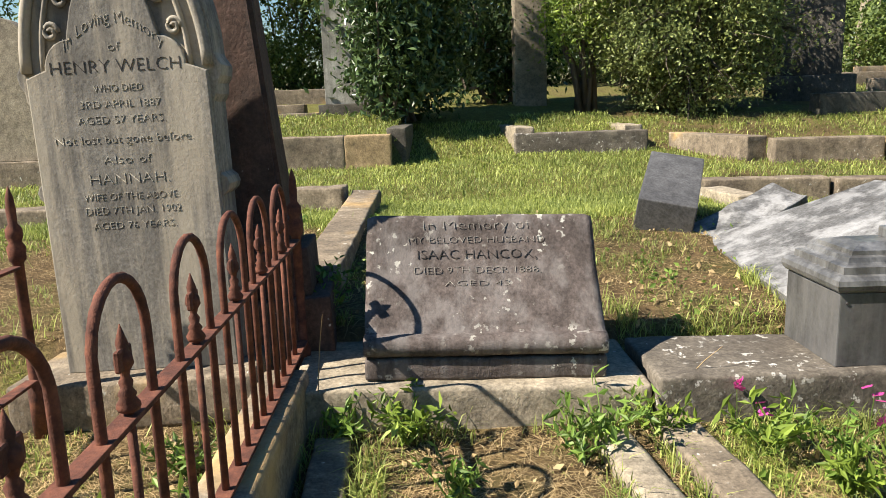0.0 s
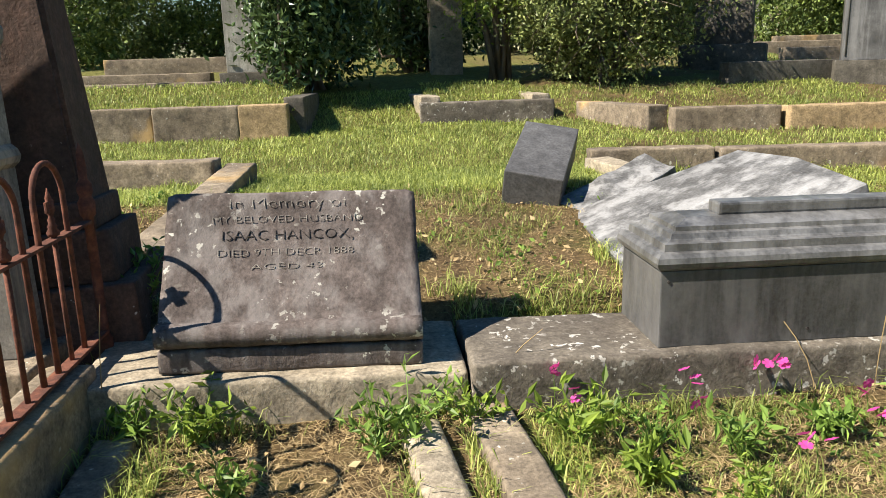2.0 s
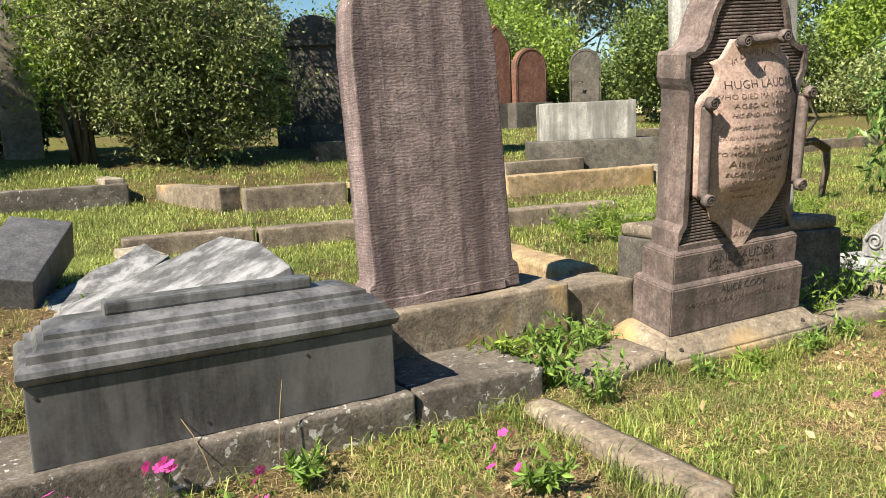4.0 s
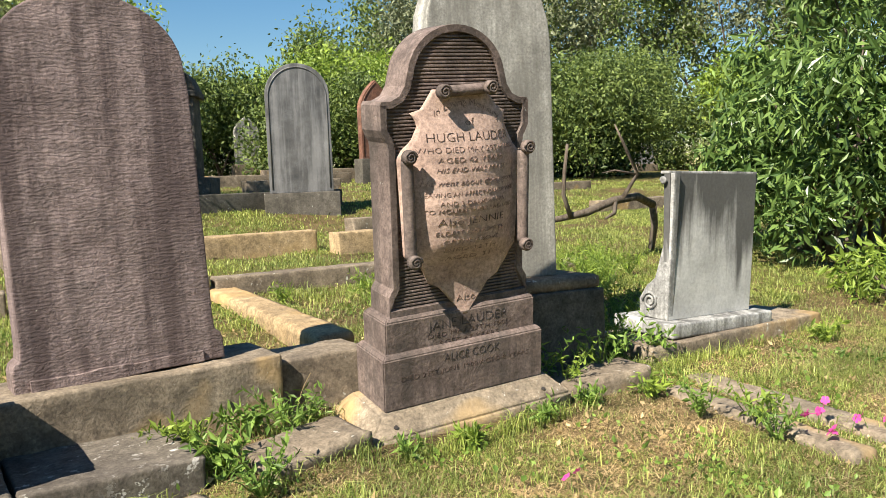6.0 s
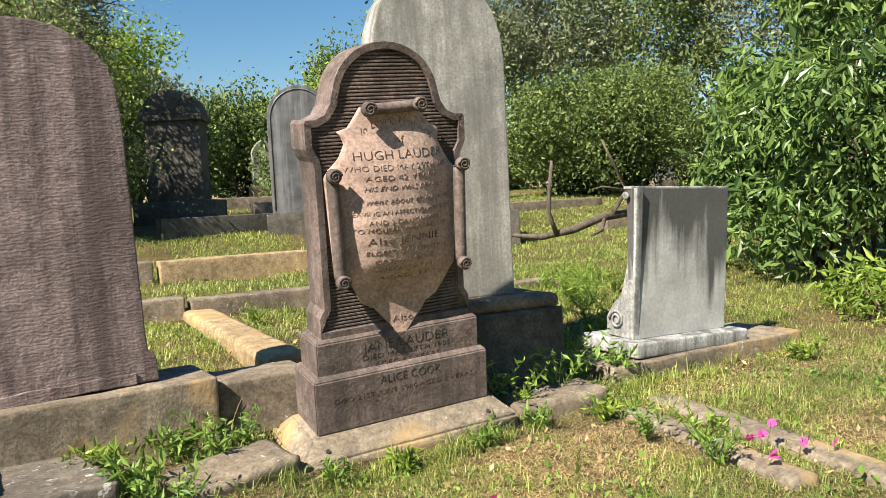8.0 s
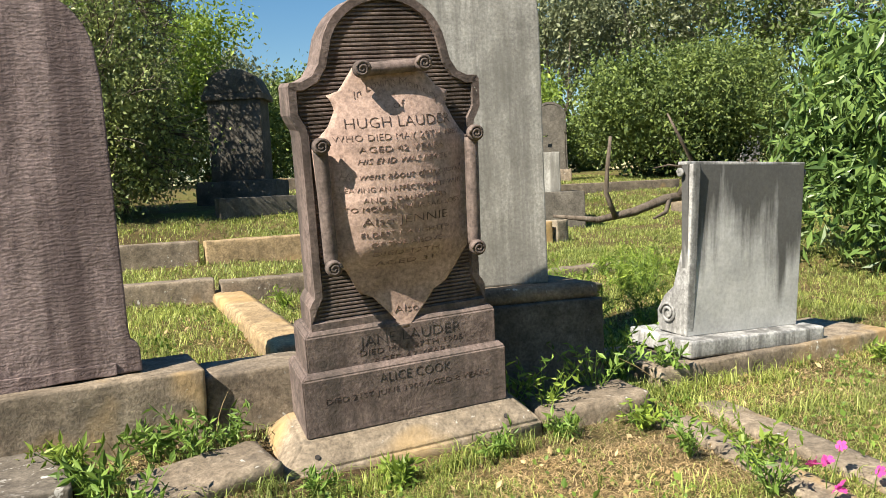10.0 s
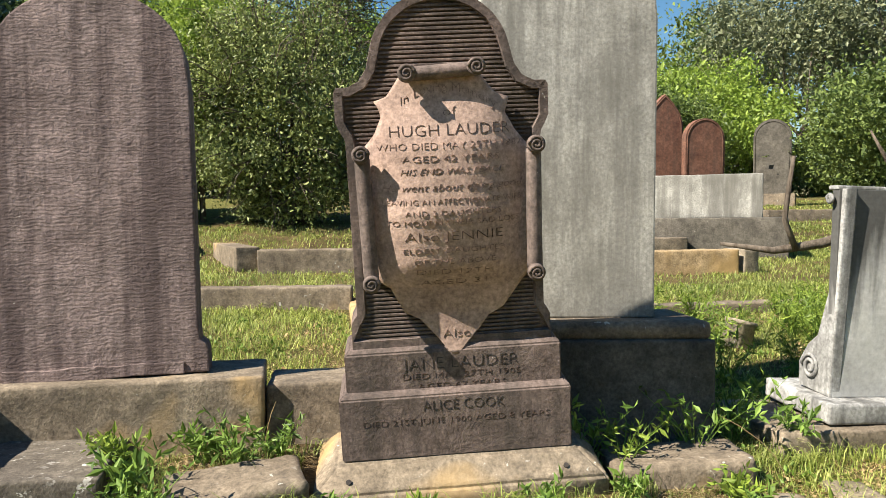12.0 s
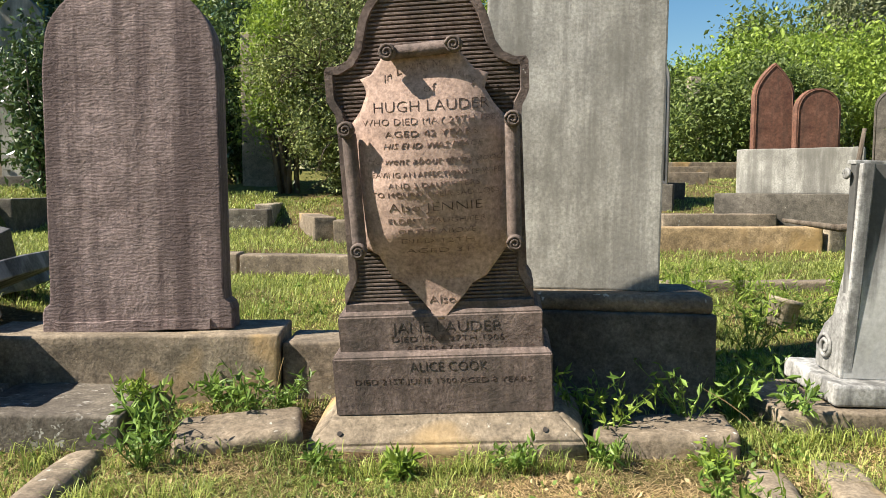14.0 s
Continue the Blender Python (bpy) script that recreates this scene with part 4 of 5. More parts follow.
block("kerb_stone", "low kerb in bright grass", 6.9, 9.0, 5.55, 5.72, 0.3, 0.46, SAND_GREY, 0, 0.01, 48)
block("tomb_step", "dark stone base step of a low tomb", 9.8, 12.0, 9.75, 11.35, 0.5, 1.13, DARK_STONE, -33, 0.012, 50, "stone base", cut=0.12)
block("low_tomb", "low whitewashed tomb wall with dark stained top", 10.08, 11.75, 10.32, 11.05, 1.12, 1.78, CEMENT, -33, 0.012, 51, "tomb", cut=0.1)
for x0, x1, y, z in ((8.6, 10.2, 9.9, 0.85), (9.2, 11.5, 15.5, 1.55), (13.5, 17.0, 12.8, 1.25), (14.5, 20, 10.3, 0.85), (-5.5, -2.0, 14.2, 1.4), (-4.4, -1.6, 13.0, 1.25),
                    (-5, -1.2, 18.0, 1.75), (9.0, 13.5, 18.5, 1.75), (12.0, 18.0, 21.0, 1.95)):
    block("kerb_wall", "far low stone kerb of a grave plot", x0, x1, y, y + 0.3, z - 0.5, z, SAND_GREY, 0, 0.015, x0, cut=0.15, group="far plot kerbs")


def arched_stone(name, label, x, y, w, h, thick, mat, base_mat, yaw=0.0, lean=0.0, pointed=0.0, base_h=0.25, border=True, sink=0.15):
    """A plain headstone with a round or pointed head, border and base."""
    ob = thing(name, label, "headstone", pose(x, y, lie(x, y), lean, 0, yaw))
    r = w / 2
    if pointed:
        n = 9
        top = [(r * (1 - (i / n) ** 1.6), h - r - pointed + (r + pointed) * (i / n) ** 0.85) for i in range(n + 1)]
    else:
        top = [(r * math.cos(radians(a)), h - r + r * math.sin(radians(a))) for a in range(0, 91, 9)]
    half = [(r, base_h)] + top
    out = half + [(-p, q) for p, q in half[-2::-1]]
    part("slab", prism(out, 0, thick, 0.008), mat, ob)
    if border:
        c = Vector((0, 0, (h + base_h) / 2))
        pts = [Vector((p * 0.9, -0.004, c.z + (q - c.z) * 0.94)) for p, q in out]
        part("border", tube(pts, [0.012] * len(pts), 6), mat, ob, "", True)
    part("base", box(-r - 0.1, r + 0.1, -0.12, thick + 0.12, -sink, base_h, 0.012, 0.1, 0.008, x), base_mat, ob, "", True)
    return ob


# darker marble puts the shade on this headstone's face into its colour
arched_stone("round_headstone", "grey round-topped headstone, dark marble colour carries its shade", 8.8, 12.0, 1.1, 2.58, 0.18, MARBLE, DARK_STONE, -24, 0, 0, 0.36)
arched_stone("grey_slab_headstone", "tall pale grey headstone standing behind dark shrub", -1.0, 12.25, 0.75, 3.3, 0.2, CEMENT, DARK_STONE, 0, 0, 0.1, 0.4, False)
arched_stone("red_headstone", "pointed red sandstone headstone on low tomb", 14.1, 18.0, 1.0, 2.85, 0.2, RED_STONE, DARK_STONE, 0, 0, 0.3, 0.7)
arched_stone("red_headstone", "round-topped red sandstone headstone leaning slightly", 15.0, 17.6, 1.1, 2.2, 0.2, RED_STONE, DARK_STONE, 0, 0, 0, 0.7)
arched_stone("far_headstone", "small pale far headstone", 13.6, 26, 0.9, 2.2, 0.2, CEMENT, SAND_GREY, 0, 0, 0.1, 0.5, False)
arched_stone("far_headstone", "small grey far headstone", 24.5, 20.5, 0.9, 1.7, 0.2, CEMENT, SAND_GREY, 0, 0, 0, 0.3, False)
arched_stone("far_headstone", "pale far headstone among the trees", 27.5, 19.5, 1.0, 2.0, 0.2, WHITE, SAND_GREY, 0, 0, 0.1, 0.3, False)
arched_stone("far_headstone", "pale far headstone among the trees", 29.5, 22.5, 1.0, 2.2, 0.2, SAND_PALE, SAND_GREY, 0, 0, 0, 0.3, False)
arched_stone("far_headstone", "dark far headstone with raised round border", 16.7, 17.3, 0.9, 2.2, 0.2, DARK_STONE, SAND_GREY, -40, 0, 0, 0.3, True)
arched_stone("far_headstone", "cream headstone across the lawn", -4.6, 9.0, 0.8, 1.9, 0.2, SAND_PALE, SAND_GREY, 0, 0, 0, 0.3, False)


def gabled_monument():
    # the bush's shade is part of the monument's dark stone colour
    ob = thing("gabled_monument", "dark stone monument with curved pediment, shade put into its colour", "monument", pose(7.35, 14.4, lie(7.35, 14.4), 0, 0, -30) @ Matrix.Diagonal((1.0, 1.0, 1.1, 1)))
    part("pedestal", box(-0.75, 0.75, -0.5, 0.5, -0.2, 0.4, 0.02, 0.12, 0.01, 52), DARK_STONE, ob, "", True)
    part("shaft", box(-0.5, 0.5, -0.3, 0.3, 0.4, 1.75, 0.01, 0.15, 0.004, 53), DARK_STONE, ob, "", True)
    part("cornice", box(-0.58, 0.58, -0.36, 0.36, 1.75, 1.86, 0.02), DARK_STONE, ob)
    half = [(0.56, 1.86), (0.52, 1.95)] + [(0.5 * math.cos(radians(a)), 1.95 + 0.32 * math.sin(radians(a))) for a in range(15, 91, 15)]
    part("pediment", prism(half + [(-x, z) for x, z in half[-2::-1]], -0.34, 0.34, 0.02), DARK_STONE, ob)


gabled_monument()
# wall coloured dark for the shade it stands in
block("shade_wall", "low plot wall with deep shade put into its dark colour", 6.4, 9.9, 12.4, 12.7, 0.7, 1.3, DARK_STONE, 6, 0.015, 54, cut=0.15)
block("cream_column", "pale stone column standing behind the shrubs", 1.9, 2.5, 14.8, 15.3, 1.1, 4.2, SAND_PALE, 0, 0.01, 55, "monument", cut=0.2)


def obelisk(x, y, h):
    ob = thing("obelisk", "far pale stone obelisk on square pedestal", "monument", pose(x, y, lie(x, y)))
    part("pedestal", box(-0.5, 0.5, -0.5, 0.5, -0.2, 1.1, 0.03), SAND_GREY, ob)
    bm = bmesh.new()
    bmesh.ops.create_cone(bm, cap_ends=True, segments=4, radius1=0.42, radius2=0.24, depth=h - 1.1)
    moved(bm, pose(0, 0, 1.1 + (h - 1.1) / 2, 0, 0, 45))
    part("shaft", bm, SAND_PALE, ob)


obelisk(15.3, 26.4, 3.3)


def clay_pot():
    ob = link("clay_pot", lathe([(0.085, 0), (0.1, 0.01), (0.1, 0.17), (0.11, 0.175), (0.11, 0.2), (0.085, 0.2), (0.08, 0.05), (0.001, 0.05)], 16), SAND_PALE, True)
    ob.matrix_basis = pose(7.57, 4.6, lie(7.57, 4.6) - 0.012, 0, 14, 0)
    tagged(ob, "short pale clay pot leaning in the grass", "pot")


clay_pot()


def dead_branch():
    x, y = 9.15, 5.45
    z = 0.86
    bm = tube([(-1.9, 0.6, 0.16), (-1.2, 0.2, 0.05), (-0.5, 0.0, 0.16), (0.3, 0, 0.36), (1.2, 0.1, 0.42), (2.0, 0.3, 0.2)], [0.03, 0.06, 0.08, 0.085, 0.09, 0.09], 8)
    tube([(2.0, 0.3, 0.2), (2.3, 0.5, -0.3), (2.2, 0.6, -1.2)], [0.09, 0.08, 0.07], 8, bm)
    tube([(-0.9, 0.05, 0.06), (-1.15, 0.0, 0.55), (-1.05, 0.05, 1.0), (-1.0, 0, 1.55)], [0.05, 0.045, 0.04, 0.03], 7, bm)
    tube([(0.6, 0, 0.4), (1.0, -0.1, 0.9), (0.6, -0.1, 1.5), (0.3, -0.1, 1.95)], [0.05, 0.045, 0.035, 0.015], 7, bm)
    tube([(0.4, 0, 0.36), (0.0, -0.3, 0.12), (-0.5, -0.5, 0.04)], [0.05, 0.04, 0.02], 6, bm)
    tube([(1.0, -0.1, 0.9), (0.5, 0.1, 1.0), (0.2, 0.2, 0.95)], [0.03, 0.02, 0.008], 5, bm)
    ob = link("dead_branch", bm, BARK, True)
    ob.matrix_basis = pose(x, y, z) @ Matrix.Diagonal((0.52, 0.52, 0.52, 1))
    tagged(ob, "bare grey dead branch fallen on the grass", "branch")


dead_branch()

# ---- shrubs and trees ----
plant("dark_shrub", "tall glossy dark-leaved shrub in the sun", "shrub", -0.15, 13.0, (1.25, 1.0, 2.4), 1.9, 190, 120, 0.11, LEAF_DARK, 101, 0.2, 9, 0.5, 0.45, hollow=0.3, low=-1)
plant("dark_shrub", "small glossy dark-leaved shrub beside a grey headstone", "shrub", -0.35, 11.75, (0.7, 0.6, 1.5), 1.2, 90, 90, 0.1, LEAF_DARK, 111, 0.17, 6, 0.5, 0.45, hollow=0.3, low=-1)
# added dark leaf mass, fills the gap where only deep shade shows
plant("shade_shrub", "dark-leaved shrub added to fill the shaded gap", "shrub", 1.6, 15.8, (1.6, 0.8, 2.6), 1.9, 160, 90, 0.12, LEAF_DARK, 112, 0.25, 6, 0.5, 0.45, hollow=0.4, low=-1)
plant("olive_shrub", "large dense twiggy shrub with small olive leaves", "shrub", 4.5, 13.0, (2.05, 1.4, 2.25), 1.75, 300, 230, 0.06, LEAF_OLIVE, 102, 0.2, 16, 0.2, 0.5, twigs=900, hollow=0.35, low=-1)
plant("airy_shrub_top", "airy open-crowned small-leaved tree above the shrub", "tree", 4.9, 14.0, (1.75, 1.4, 2.1), 4.0, 130, 70, 0.055, LEAF_OLIVE, 103, 0.24, 8, 0.2, 0.5, twigs=420, hollow=0.2)
plant("lime_shrub", "bright lime green leafy shrub", "shrub", 2.95, 13.6, (0.9, 0.9, 2.3), 2.2, 95, 120, 0.085, LEAF_LIME, 104, 0.2, 9, 0.4, 0.4, hollow=0.35)
plant("broad_leaf_bush", "bush with long drooping bright green leaves", "bush", 12.0, 4.5, (1.9, 1.7, 1.6), 1.3, 230, 62, 0.15, LEAF_BROAD, 105, 0.17, 14, 0.9, 0.3, hollow=0.4)
plant("lime_bush", "low yellow-green bush at the grass edge", "bush", 10.3, 3.0, (0.6, 0.5, 0.32), 0.22, 45, 30, 0.1, LEAF_LIME, 106, 0.1, 6, 0.6, 0.3)
plant("overhanging_branch", "leafy overhanging branch of a tall bush", "tree", 13.0, 4.3, (1.6, 1.5, 1.2), 3.5, 85, 42, 0.17, LEAF_BROAD, 107, 0.2, 6, 0.9, 0.3, hollow=0.2)
# tree added out of view so its crown darkens the gap between the shrubs
plant("shade_tree", "unseen tall dark leafy tree added to shade the shrubs", "tree", -4.3, 12.2, (1.7, 1.5, 1.9), 7.0, 150, 60, 0.16, LEAF_TREE, 113, 0.3, 2, 0.4, 0.5, hollow=0.2, low=-1)
plant("round_shrub", "rounded dense green shrub across the lawn", "shrub", 21.0, 16.5, (4.4, 2.6, 2.25), 2.0, 210, 210, 0.11, LEAF_TREE, 108, 0.34, 8, 0.3, 0.5, hollow=0.5)
plant("round_shrub", "rounded dense green shrub across the lawn", "shrub", 19.5, 25.0, (3.2, 2.4, 2.2), 2.0, 130, 170, 0.13, LEAF_LIME, 109, 0.36, 8, 0.3, 0.5, hollow=0.5)
plant("round_shrub", "dense green shrub behind headstones", "shrub", 16.2, 22.5, (2.6, 2.0, 1.9), 1.7, 110, 150, 0.12, LEAF_TREE, 110, 0.3, 8, 0.3, 0.5, hollow=0.5)
trees = [(-9, 29, 4, 8, 0), (-5, 31, 4, 9, 0), (-1, 27, 3.6, 8, 0), (2.5, 24, 3.4, 7, 1), (-3, 30, 3.4, 7, 0), (-17, 27, 4, 7, 0), (7, 27, 3.5, 7.0, 1), (11, 35, 3.2, 6.4, 2), (14, 30, 3.0, 4.2, 0),
         (17.5, 33, 3.4, 4.7, 1), (22, 34, 4.0, 6.2, 1), (27, 31, 4.6, 11.5, 2), (31, 29, 5, 12.5, 2), (35, 27, 5, 13, 0), (39, 23, 5, 13, 2), (42, 18, 5, 13, 0), (33, 36, 6, 15, 2), (27, 42, 6, 10, 0), (44, 12, 5, 12, 0),
         (15.0, 46, 5, 6, 2), (8.5, 44, 5, 8, 2), (29, 22, 3.2, 5, 0), (33, 18, 3, 5, 1), (20.5, 27, 3.0, 5.0, 1)]
for i, (x, y, r, h, k) in enumerate(trees):
    label = ("dark green leafy tree at the cemetery edge", "bright green leafy tree at the cemetery edge", "tall grey-green gum tree at the cemetery edge")[k]
    mat = (LEAF_TREE, LEAF_LIME, LEAF_GUM)[k]
    far = math.hypot(x - 4, y)
    plant("tree", label, "tree", x, y, (r, r, h * 0.42), h * 0.62, 90 if k < 2 else 70, 190, 0.0052 * far, mat, 200 + i, 0.125 * r, 5, 0.4, 0.5, twigs=40, hollow=0.35, low=-0.8, group="edge trees")
for i, a in enumerate(np.linspace(-42, 86, 20)):
    d = 30 + 5 * math.sin(i * 2.3)
    x, y = 4 + d * math.sin(radians(a)), d * math.cos(radians(a))
    k = 0.95 + 0.2 * math.sin(i * 4.1)
    plant("hedge_shrub", "dense dark undergrowth along the cemetery edge", "shrub", x, y, (3.2, 2.0, 1.9 * k), 1.3 * k, 110, 130, 0.14, (LEAF_TREE, LEAF_DARK, LEAF_TREE, LEAF_OLIVE)[i % 4], 700 + i, 0.36, 5, 0.3, 0.5, hollow=0.4, low=-1, group="edge undergrowth")
# unseen trees added behind the walker, to cut the low sky light
for i, (x, y) in enumerate(((-14, -10), (-6, -18), (4, -20), (14, -16), (22, -8))):
    plant("tree", "unseen leafy tree added behind the walker", "tree", x, y, (4, 3, 4.5), 5.0, 120, 25, 0.5, LEAF_TREE, 300 + i, 0.7, 2, 0.4, 0.5, group="edge trees")


# ---- grass ----
def blades(name, label, n_per, regions, mat, seed, hmin, hmax, lean, width, keep, rise=1.0):
    """Blades of grass, each a bent tapering strip, where keep(x, y) allows."""
    rng = np.random.default_rng(seed)
    P = []
    for x0, x1, y0, y1, k in regions:
        n = int((x1 - x0) * (y1 - y0) * n_per * k)
        P.append(np.stack([rng.uniform(x0, x1, n), rng.uniform(y0, y1, n)], 1))
    P = np.concatenate(P)
    q = np.array([keep(x, y) for x, y in P])
    P = P[rng.uniform(size=len(P)) < q]
    n = len(P)
    z = np.array([lie(x, y) for x, y in P])
    base = np.column_stack([P, z - 0.004])
    ang = rng.uniform(0, 2 * np.pi, n)
    h = rng.uniform(hmin, hmax, n) * rng.uniform(0.6, 1.2, n)
    far = np.clip(P[:, 1] / 5.0, 1, 3.0)
    w = width * far * rng.uniform(0.7, 1.3, n)
    ln = lean * rng.uniform(0.3, 1.5, n)
    d = np.column_stack([np.cos(ang), np.sin(ang), np.zeros(n)])
    s = np.column_stack([-np.sin(ang), np.cos(ang), np.zeros(n)])
    up = np.array([0, 0, 1.0])
    mid = base + up * (h * 0.6 * rise)[:, None] + d * (h * ln * 0.35)[:, None]
    tip = base + up * (h * rise * np.clip(1 - ln * 0.35, 0.1, 1))[:, None] + d * (h * ln)[:, None]
    verts = np.stack([base - s * w[:, None], base + s * w[:, None], mid + s * (w * 0.7)[:, None], mid - s * (w * 0.7)[:, None], tip], 1).reshape(-1, 3)
    i = np.arange(n) * 5
    faces = [f for a in i.tolist() for f in ((a, a + 1, a + 2, a + 3), (a + 3, a + 2, a + 4))]
    me = bpy.data.meshes.new(name)
    me.from_pydata(verts.tolist(), [], faces)
    me.materials.append(mat)
    return tagged(new(name, me), label, "grass", kind="stuff")


def dry(x, y):
    return 0.15 if not clear(x, y) and y > 2.88 and x < 3 else (0.0 if not clear(x, y) else min(1.0, max(0.3, 1.2 - lush(x, y))))


NEAR = [(-1.5, 9.0, 0.7, 3.4, 1.0), (-4.0, 10.0, -3.5, 0.7, 0.1), (-4.0, -1.5, 0.7, 3.4, 0.2)]
MID = [(-3.0, 9.5, 3.4, 7.0, 0.75), (9.0, 13.0, 1.0, 7.0, 0.5)]
FAR = [(-6.0, 16.0, 7.0, 12.5, 0.35), (13, 22, 5, 14, 0.15), (8, 20, 12.5, 22, 0.1)]


def tufty(x, y):
    """Where taller grass stands in clumps."""
    n = noise.noise(Vector((x * 2.3, y * 2.3, 14.0))) + 0.7 * noise.noise(Vector((x * 7.5, y * 7.5, 4.0)))
    return 0.0 if not clear(x, y) else smooth(0.22, 0.55, n) * min(1.0, 0.08 + 1.1 * lush(x, y))


blades("grass", "short bright green grass growing in patches", 7500, NEAR, GRASS, 11, 0.02, 0.055, 1.2, 0.002, lush)
blades("grass", "taller tufts of green grass among the short", 4200, NEAR[:1], GRASS, 16, 0.05, 0.12, 1.1, 0.0026, tufty)
blades("grass", "taller tufts of green grass between the graves", 2600, MID[:1], GRASS, 17, 0.06, 0.14, 1.0, 0.0026, tufty)


def fringe(x, y):
    """Grass that grows long against the foot of the stones."""
    if not clear(x, y):
        return 0.0
    near = any(a - 0.11 < x < b + 0.11 and c - 0.11 < y < d + 0.11 for a, b, c, d in SOLID)
    return smooth(-0.25, 0.35, noise.noise(Vector((x * 4, y * 4, 21.0)))) * 0.9 if near else 0.0


blades("grass", "long grass growing along the foot of the stones", 5200, [(-0.8, 8.4, 1.6, 4.1, 1.0)], GRASS, 18, 0.06, 0.14, 0.9, 0.0024, fringe)
blades("grass", "bright green lawn between the graves", 6000, MID, GRASS, 12, 0.03, 0.08, 1.1, 0.0024, lush)
blades("grass", "bright green lawn across the cemetery", 3200, FAR, GRASS, 13, 0.04, 0.09, 1.1, 0.0024, lush)
blades("dry_grass", "dead straw-coloured grass lying on the soil", 6000, NEAR, STRAW, 14, 0.02, 0.06, 2.2, 0.0016, dry, 0.5)
blades("dry_grass", "dead straw-coloured grass lying on the soil", 3600, MID, STRAW, 15, 0.02, 0.06, 2.4, 0.0017, dry, 0.3)


def tuft(name, label, x, y, n, size, mat, seed, height=0.15, aspect=0.3):
    """A weed: stems that rise and spread, with leaves along them."""
    rng = np.random.default_rng(seed)
    ob = thing(name, label, "weed", pose(x, y, lie(x, y) - 0.005))
    bm = bmesh.new()
    pts = []
    for i in range(n):
        a = rng.uniform(0, 6.28)
        r = rng.uniform(0.25, 1.0) * height * 0.9
        end = Vector((math.cos(a) * r, math.sin(a) * r, height * rng.uniform(0.5, 1.1)))
        mid = end * 0.5 + Vector((0, 0, height * 0.12))
        tube([(0, 0, 0), mid, end], [0.003, 0.0025, 0.001], 4, bm)
        for k in np.linspace(0.3, 1.0, 6):
            p = mid * (2 * k) if k < 0.5 else mid.lerp(end, (k - 0.5) * 2)
            pts += [tuple(p), tuple(p)]
    tagged(part("stem", bm, WEED, ob), kind="stuff")
    leaves("foliage", np.array(pts), size, mat, ob, seed, aspect, -0.3)
    return ob


wr = np.random.default_rng(77)
WEEDS = [(0.05, 2.86, 0.2), (0.78, 2.78, 0.24), (0.68, 2.7, 0.2), (1.0, 2.82, 0.16), (-0.2, 2.9, 0.16), (0.2, 2.45, 0.16), (1.35, 2.66, 0.2), (1.6, 2.62, 0.17), (1.85, 2.5, 0.16), (1.5, 2.4, 0.16), (2.2, 2.6, 0.12),
         (2.6, 2.72, 0.12), (1.75, 2.2, 0.15), (4.02, 2.7, 0.22), (3.95, 2.95, 0.22), (3.9, 3.2, 0.2), (4.2, 3.3, 0.18), (4.72, 2.7, 0.1), (5.05, 2.66, 0.08), (5.5, 2.66, 0.13), (5.9, 2.66, 0.1), (6.3, 2.6, 0.14),
         (6.6, 3.1, 0.3), (6.35, 3.0, 0.28), (6.75, 3.3, 0.3), (6.85, 3.0, 0.22), (6.2, 2.2, 0.2), (6.3, 1.95, 0.22), (6.15, 1.75, 0.2), (5.85, 3.05, 0.3), (5.98, 2.95, 0.26), (-0.75, 2.7, 0.16), (-0.6, 2.3, 0.18), (-0.85, 2.2, 0.16),
         (-0.5, 3.8, 0.25), (-0.35, 3.7, 0.25), (8.3, 2.6, 0.15), (8.8, 2.2, 0.15), (3.3, 2.2, 0.12), (2.9, 1.9, 0.12), (4.5, 3.25, 0.2), (4.35, 3.2, 0.22), (3.72, 3.33, 0.14)]
for i, (x, y, h) in enumerate(WEEDS):
    tuft("weed_plant", "leafy green weed growing by the stones", x, y, 13, 0.036 + 0.022 * wr.uniform(), WEED if i % 3 else LEAF_LIME, 400 + i, h, 0.32)
for i in range(38):
    x, y = wr.uniform(6.4, 9.0), wr.uniform(3.7, 5.4)
    if clear(x, y):
        tuft("fern_weed", "feathery bright green weed in the grass", x, y, 14, 0.05, LEAF_LIME, 500 + i, wr.uniform(0.18, 0.34), 0.2)
for i in range(14):
    x, y = wr.uniform(5.4, 7.0), wr.uniform(4.2, 5.8)
    tuft("fern_weed", "feathery bright green weed in the grass", x, y, 12, 0.05, LEAF_LIME, 560 + i, wr.uniform(0.14, 0.26), 0.2)


def pink_flower(x, y, h, seed):
    rng = np.random.default_rng(seed)
    ob = thing("pink_flower", "magenta pink five-petalled flower on thin stem", "flower", pose(x, y, lie(x, y)), "pink flowers")
    dx, dy = rng.normal() * 0.02, rng.normal() * 0.02
    part("stem", tube([(0, 0, 0), (dx * 0.4, dy * 0.4, h * 0.5), (dx, dy, h)], [0.002, 0.002, 0.0015], 4), WEED, ob)
    for k in range(rng.integers(1, 4)):
        m = pose(dx + rng.normal() * 0.018, dy + rng.normal() * 0.018, h + rng.normal() * 0.012, -35 + rng.normal() * 25, rng.normal() * 25, rng.uniform(0, 70))
        for p in range(5):
            bm = bmesh.new()
            row = [bm.verts.new((a, b, c)) for a, b, c in ((0, 0, 0), (-0.008, 0.012, 0.003), (-0.009, 0.02, 0.004), (0, 0.023, 0.003), (0.009, 0.02, 0.004), (0.008, 0.012, 0.003))]
            bm.faces.new(row)
            part("petal", moved(bm, m @ pose(0, 0, 0, 0, 0, p * 72)), PETAL, ob)


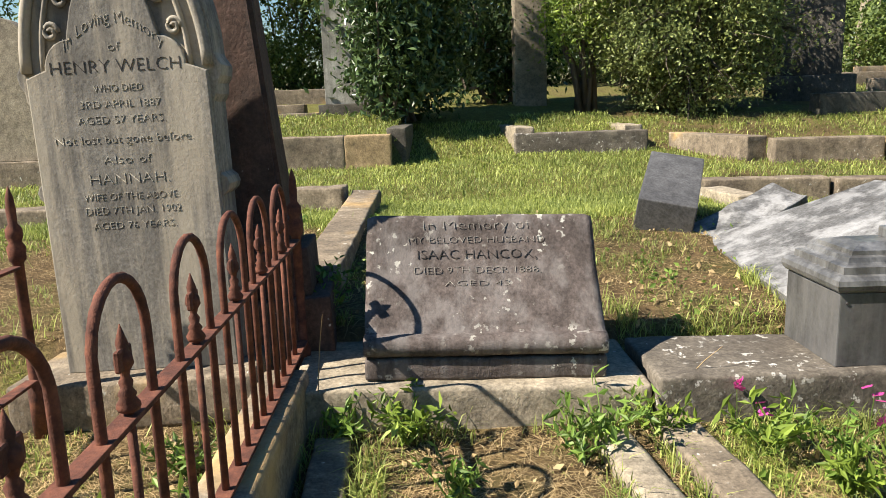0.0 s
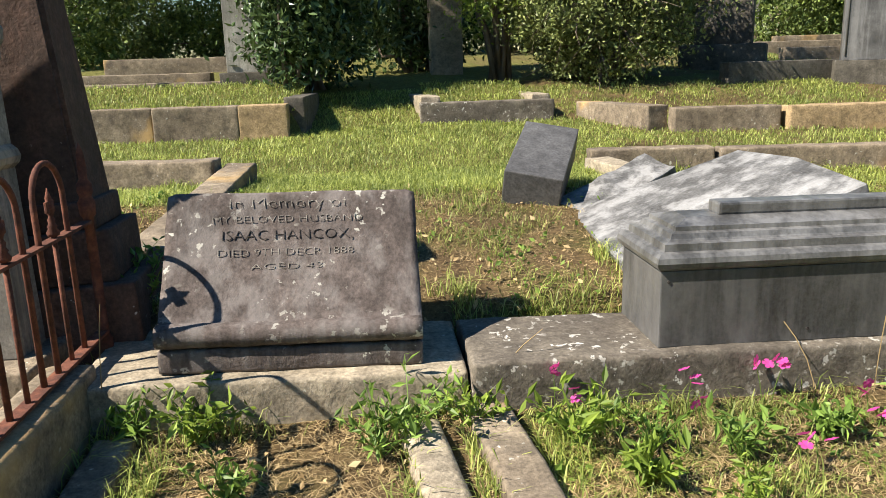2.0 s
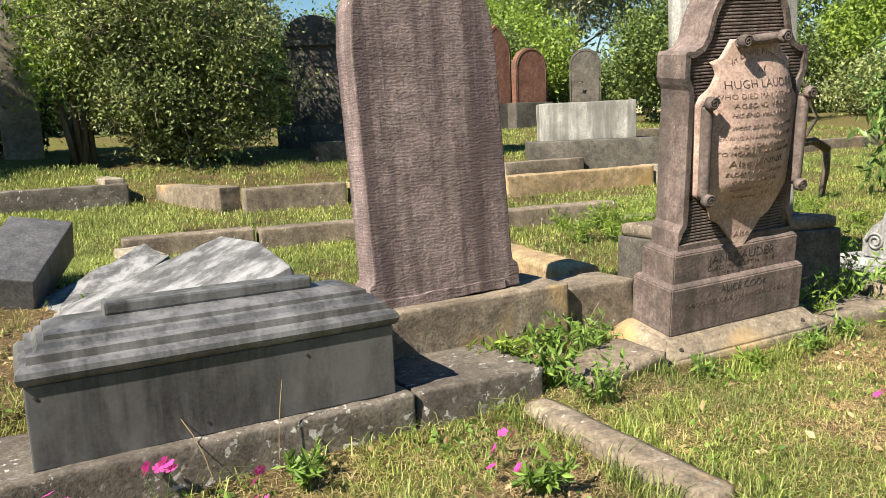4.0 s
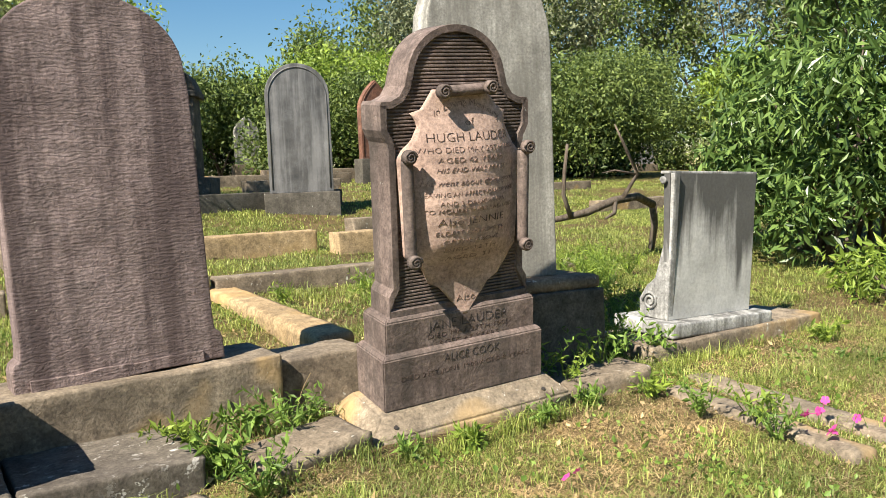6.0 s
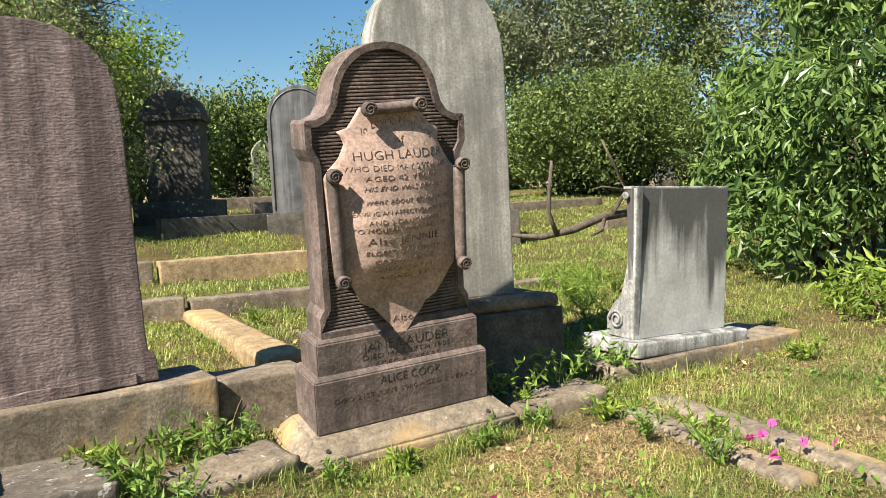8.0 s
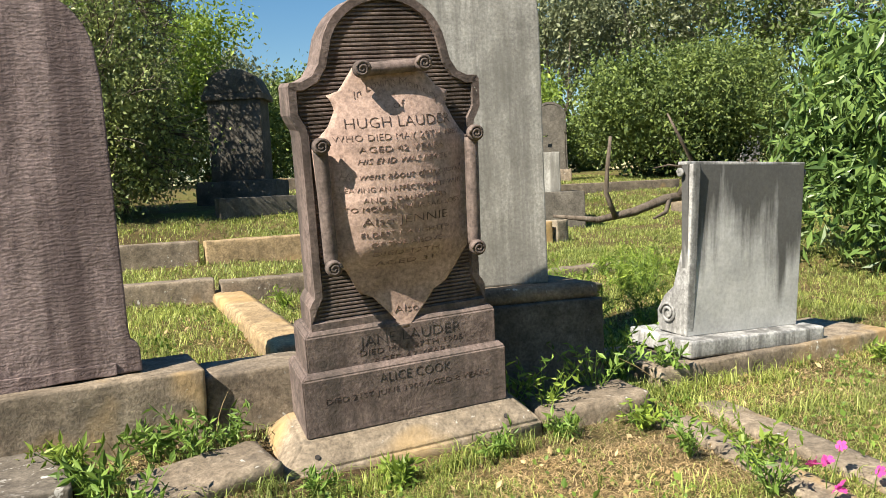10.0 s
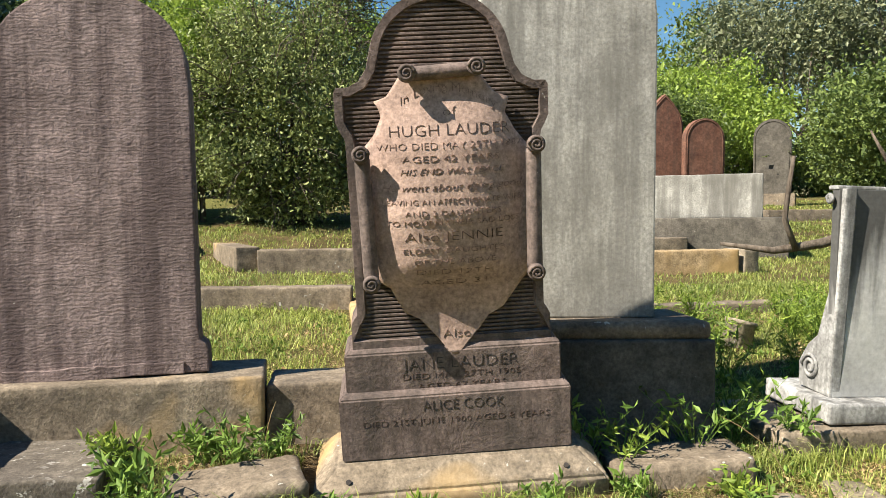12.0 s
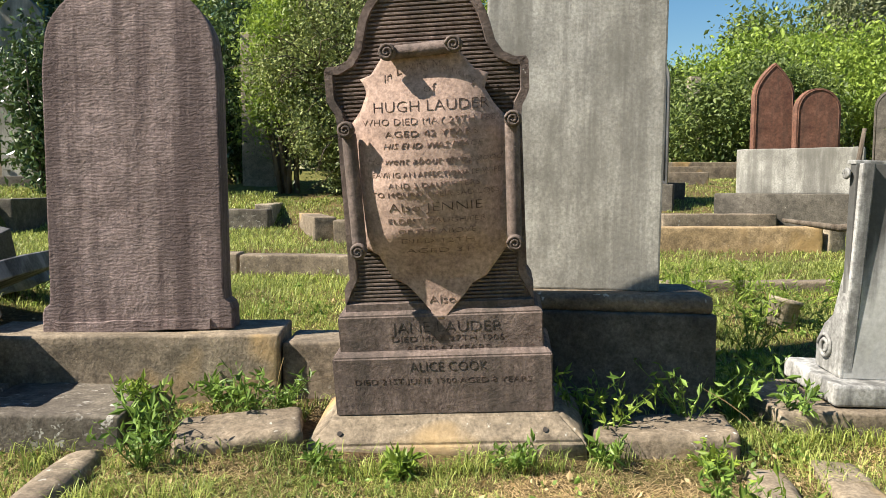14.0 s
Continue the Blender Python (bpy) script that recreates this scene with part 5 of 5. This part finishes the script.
FLOWERS = [(1.32, 2.88, 0.18), (1.36, 2.75, 0.13), (1.78, 2.78, 0.16), (1.8, 2.7, 0.1), (2.1, 2.85, 0.16), (2.13, 2.84, 0.17), (2.42, 2.7, 0.1), (2.0, 2.42, 0.1), (2.05, 2.4, 0.09), (2.4, 2.62, 0.07), (3.2, 2.4, 0.1), (3.3, 2.45, 0.12), (3.15, 2.35, 0.08), (3.24, 2.3, 0.07),
           (6.28, 1.62, 0.14), (6.36, 1.68, 0.12), (6.42, 1.7, 0.15), (6.46, 1.56, 0.11), (6.52, 1.5, 0.1), (6.2, 1.56, 0.08), (5.0, 1.95, 0.08), (6.58, 1.46, 0.1)]
for i, (x, y, h) in enumerate(FLOWERS):
    pink_flower(x, y, h, 600 + i)


def grass_stalk(x, y, h, bend, seed):
    rng = np.random.default_rng(seed)
    a = rng.uniform(0, 6.28)
    pts = [(math.cos(a) * bend * t * t, math.sin(a) * bend * t * t, h * (t - 0.3 * bend * t * t)) for t in np.linspace(0, 1, 6)]
    ob = link("grass_stalk", tube(pts, [0.0022, 0.002, 0.002, 0.0018, 0.0022, 0.001], 4), STRAW)
    ob.matrix_basis = pose(x, y, lie(x, y) - 0.01)
    tagged(ob, "single dry pale grass stalk standing by the tomb", "grass stalk", "dry stalks")


for i, (x, y, h, b) in enumerate(((2.3, 2.84, 0.4, 0.25), (2.55, 2.86, 0.38, 0.05), (-0.3, 2.95, 0.5, 0.04), (0.02, 3.75, 0.4, 0.05), (4.45, 3.3, 0.3, 0.1), (1.1, 2.98, 0.3, 0.2), (6.6, 2.7, 0.35, 0.3), (4.05, 3.0, 0.32, 0.2))):
    grass_stalk(x, y, h, b, 800 + i)


def litter():
    """Fallen leaves and chips of bark over the bare soil."""
    rng = np.random.default_rng(9)
    n = 9000
    x, y = rng.uniform(-1.5, 8.5, n), rng.uniform(0.8, 5.6, n)
    keep = np.array([rng.uniform() < dry(a, b) for a, b in zip(x, y)])
    x, y = x[keep], y[keep]
    pts = np.column_stack([x, y, [lie(a, b) + 0.012 for a, b in zip(x, y)]])
    ob = leaves("leaf_litter", pts, 0.028, STRAW, None, 10, 0.55, 0.0, 0.5, "dry fallen leaves scattered on the soil")
    tagged(ob, category="leaf litter")


litter()


def ground_cover():
    """Small broad leaves of clover and creepers in low mats on the soil."""
    rng = np.random.default_rng(19)
    n = 60000
    x, y = rng.uniform(-1.5, 9.0, n), rng.uniform(0.8, 5.8, n)
    keep = np.array([clear(a, b) and rng.uniform() < smooth(0.05, 0.5, noise.noise(Vector((a * 1.7, b * 1.7, 31.0))) + 0.6 * noise.noise(Vector((a * 6, b * 6, 7.0)))) * (0.25 + 0.75 * lush(a, b)) for a, b in zip(x, y)])
    x, y = x[keep], y[keep]
    pts = np.column_stack([x, y, [lie(a, b) for a, b in zip(x, y)] + rng.uniform(0.008, 0.05, len(x))])
    tagged(leaves("ground_cover", pts, 0.026, WEED, None, 20, 0.6, -0.2, 0.4, "low mats of small broad green leaves"), category="ground cover")


ground_cover()
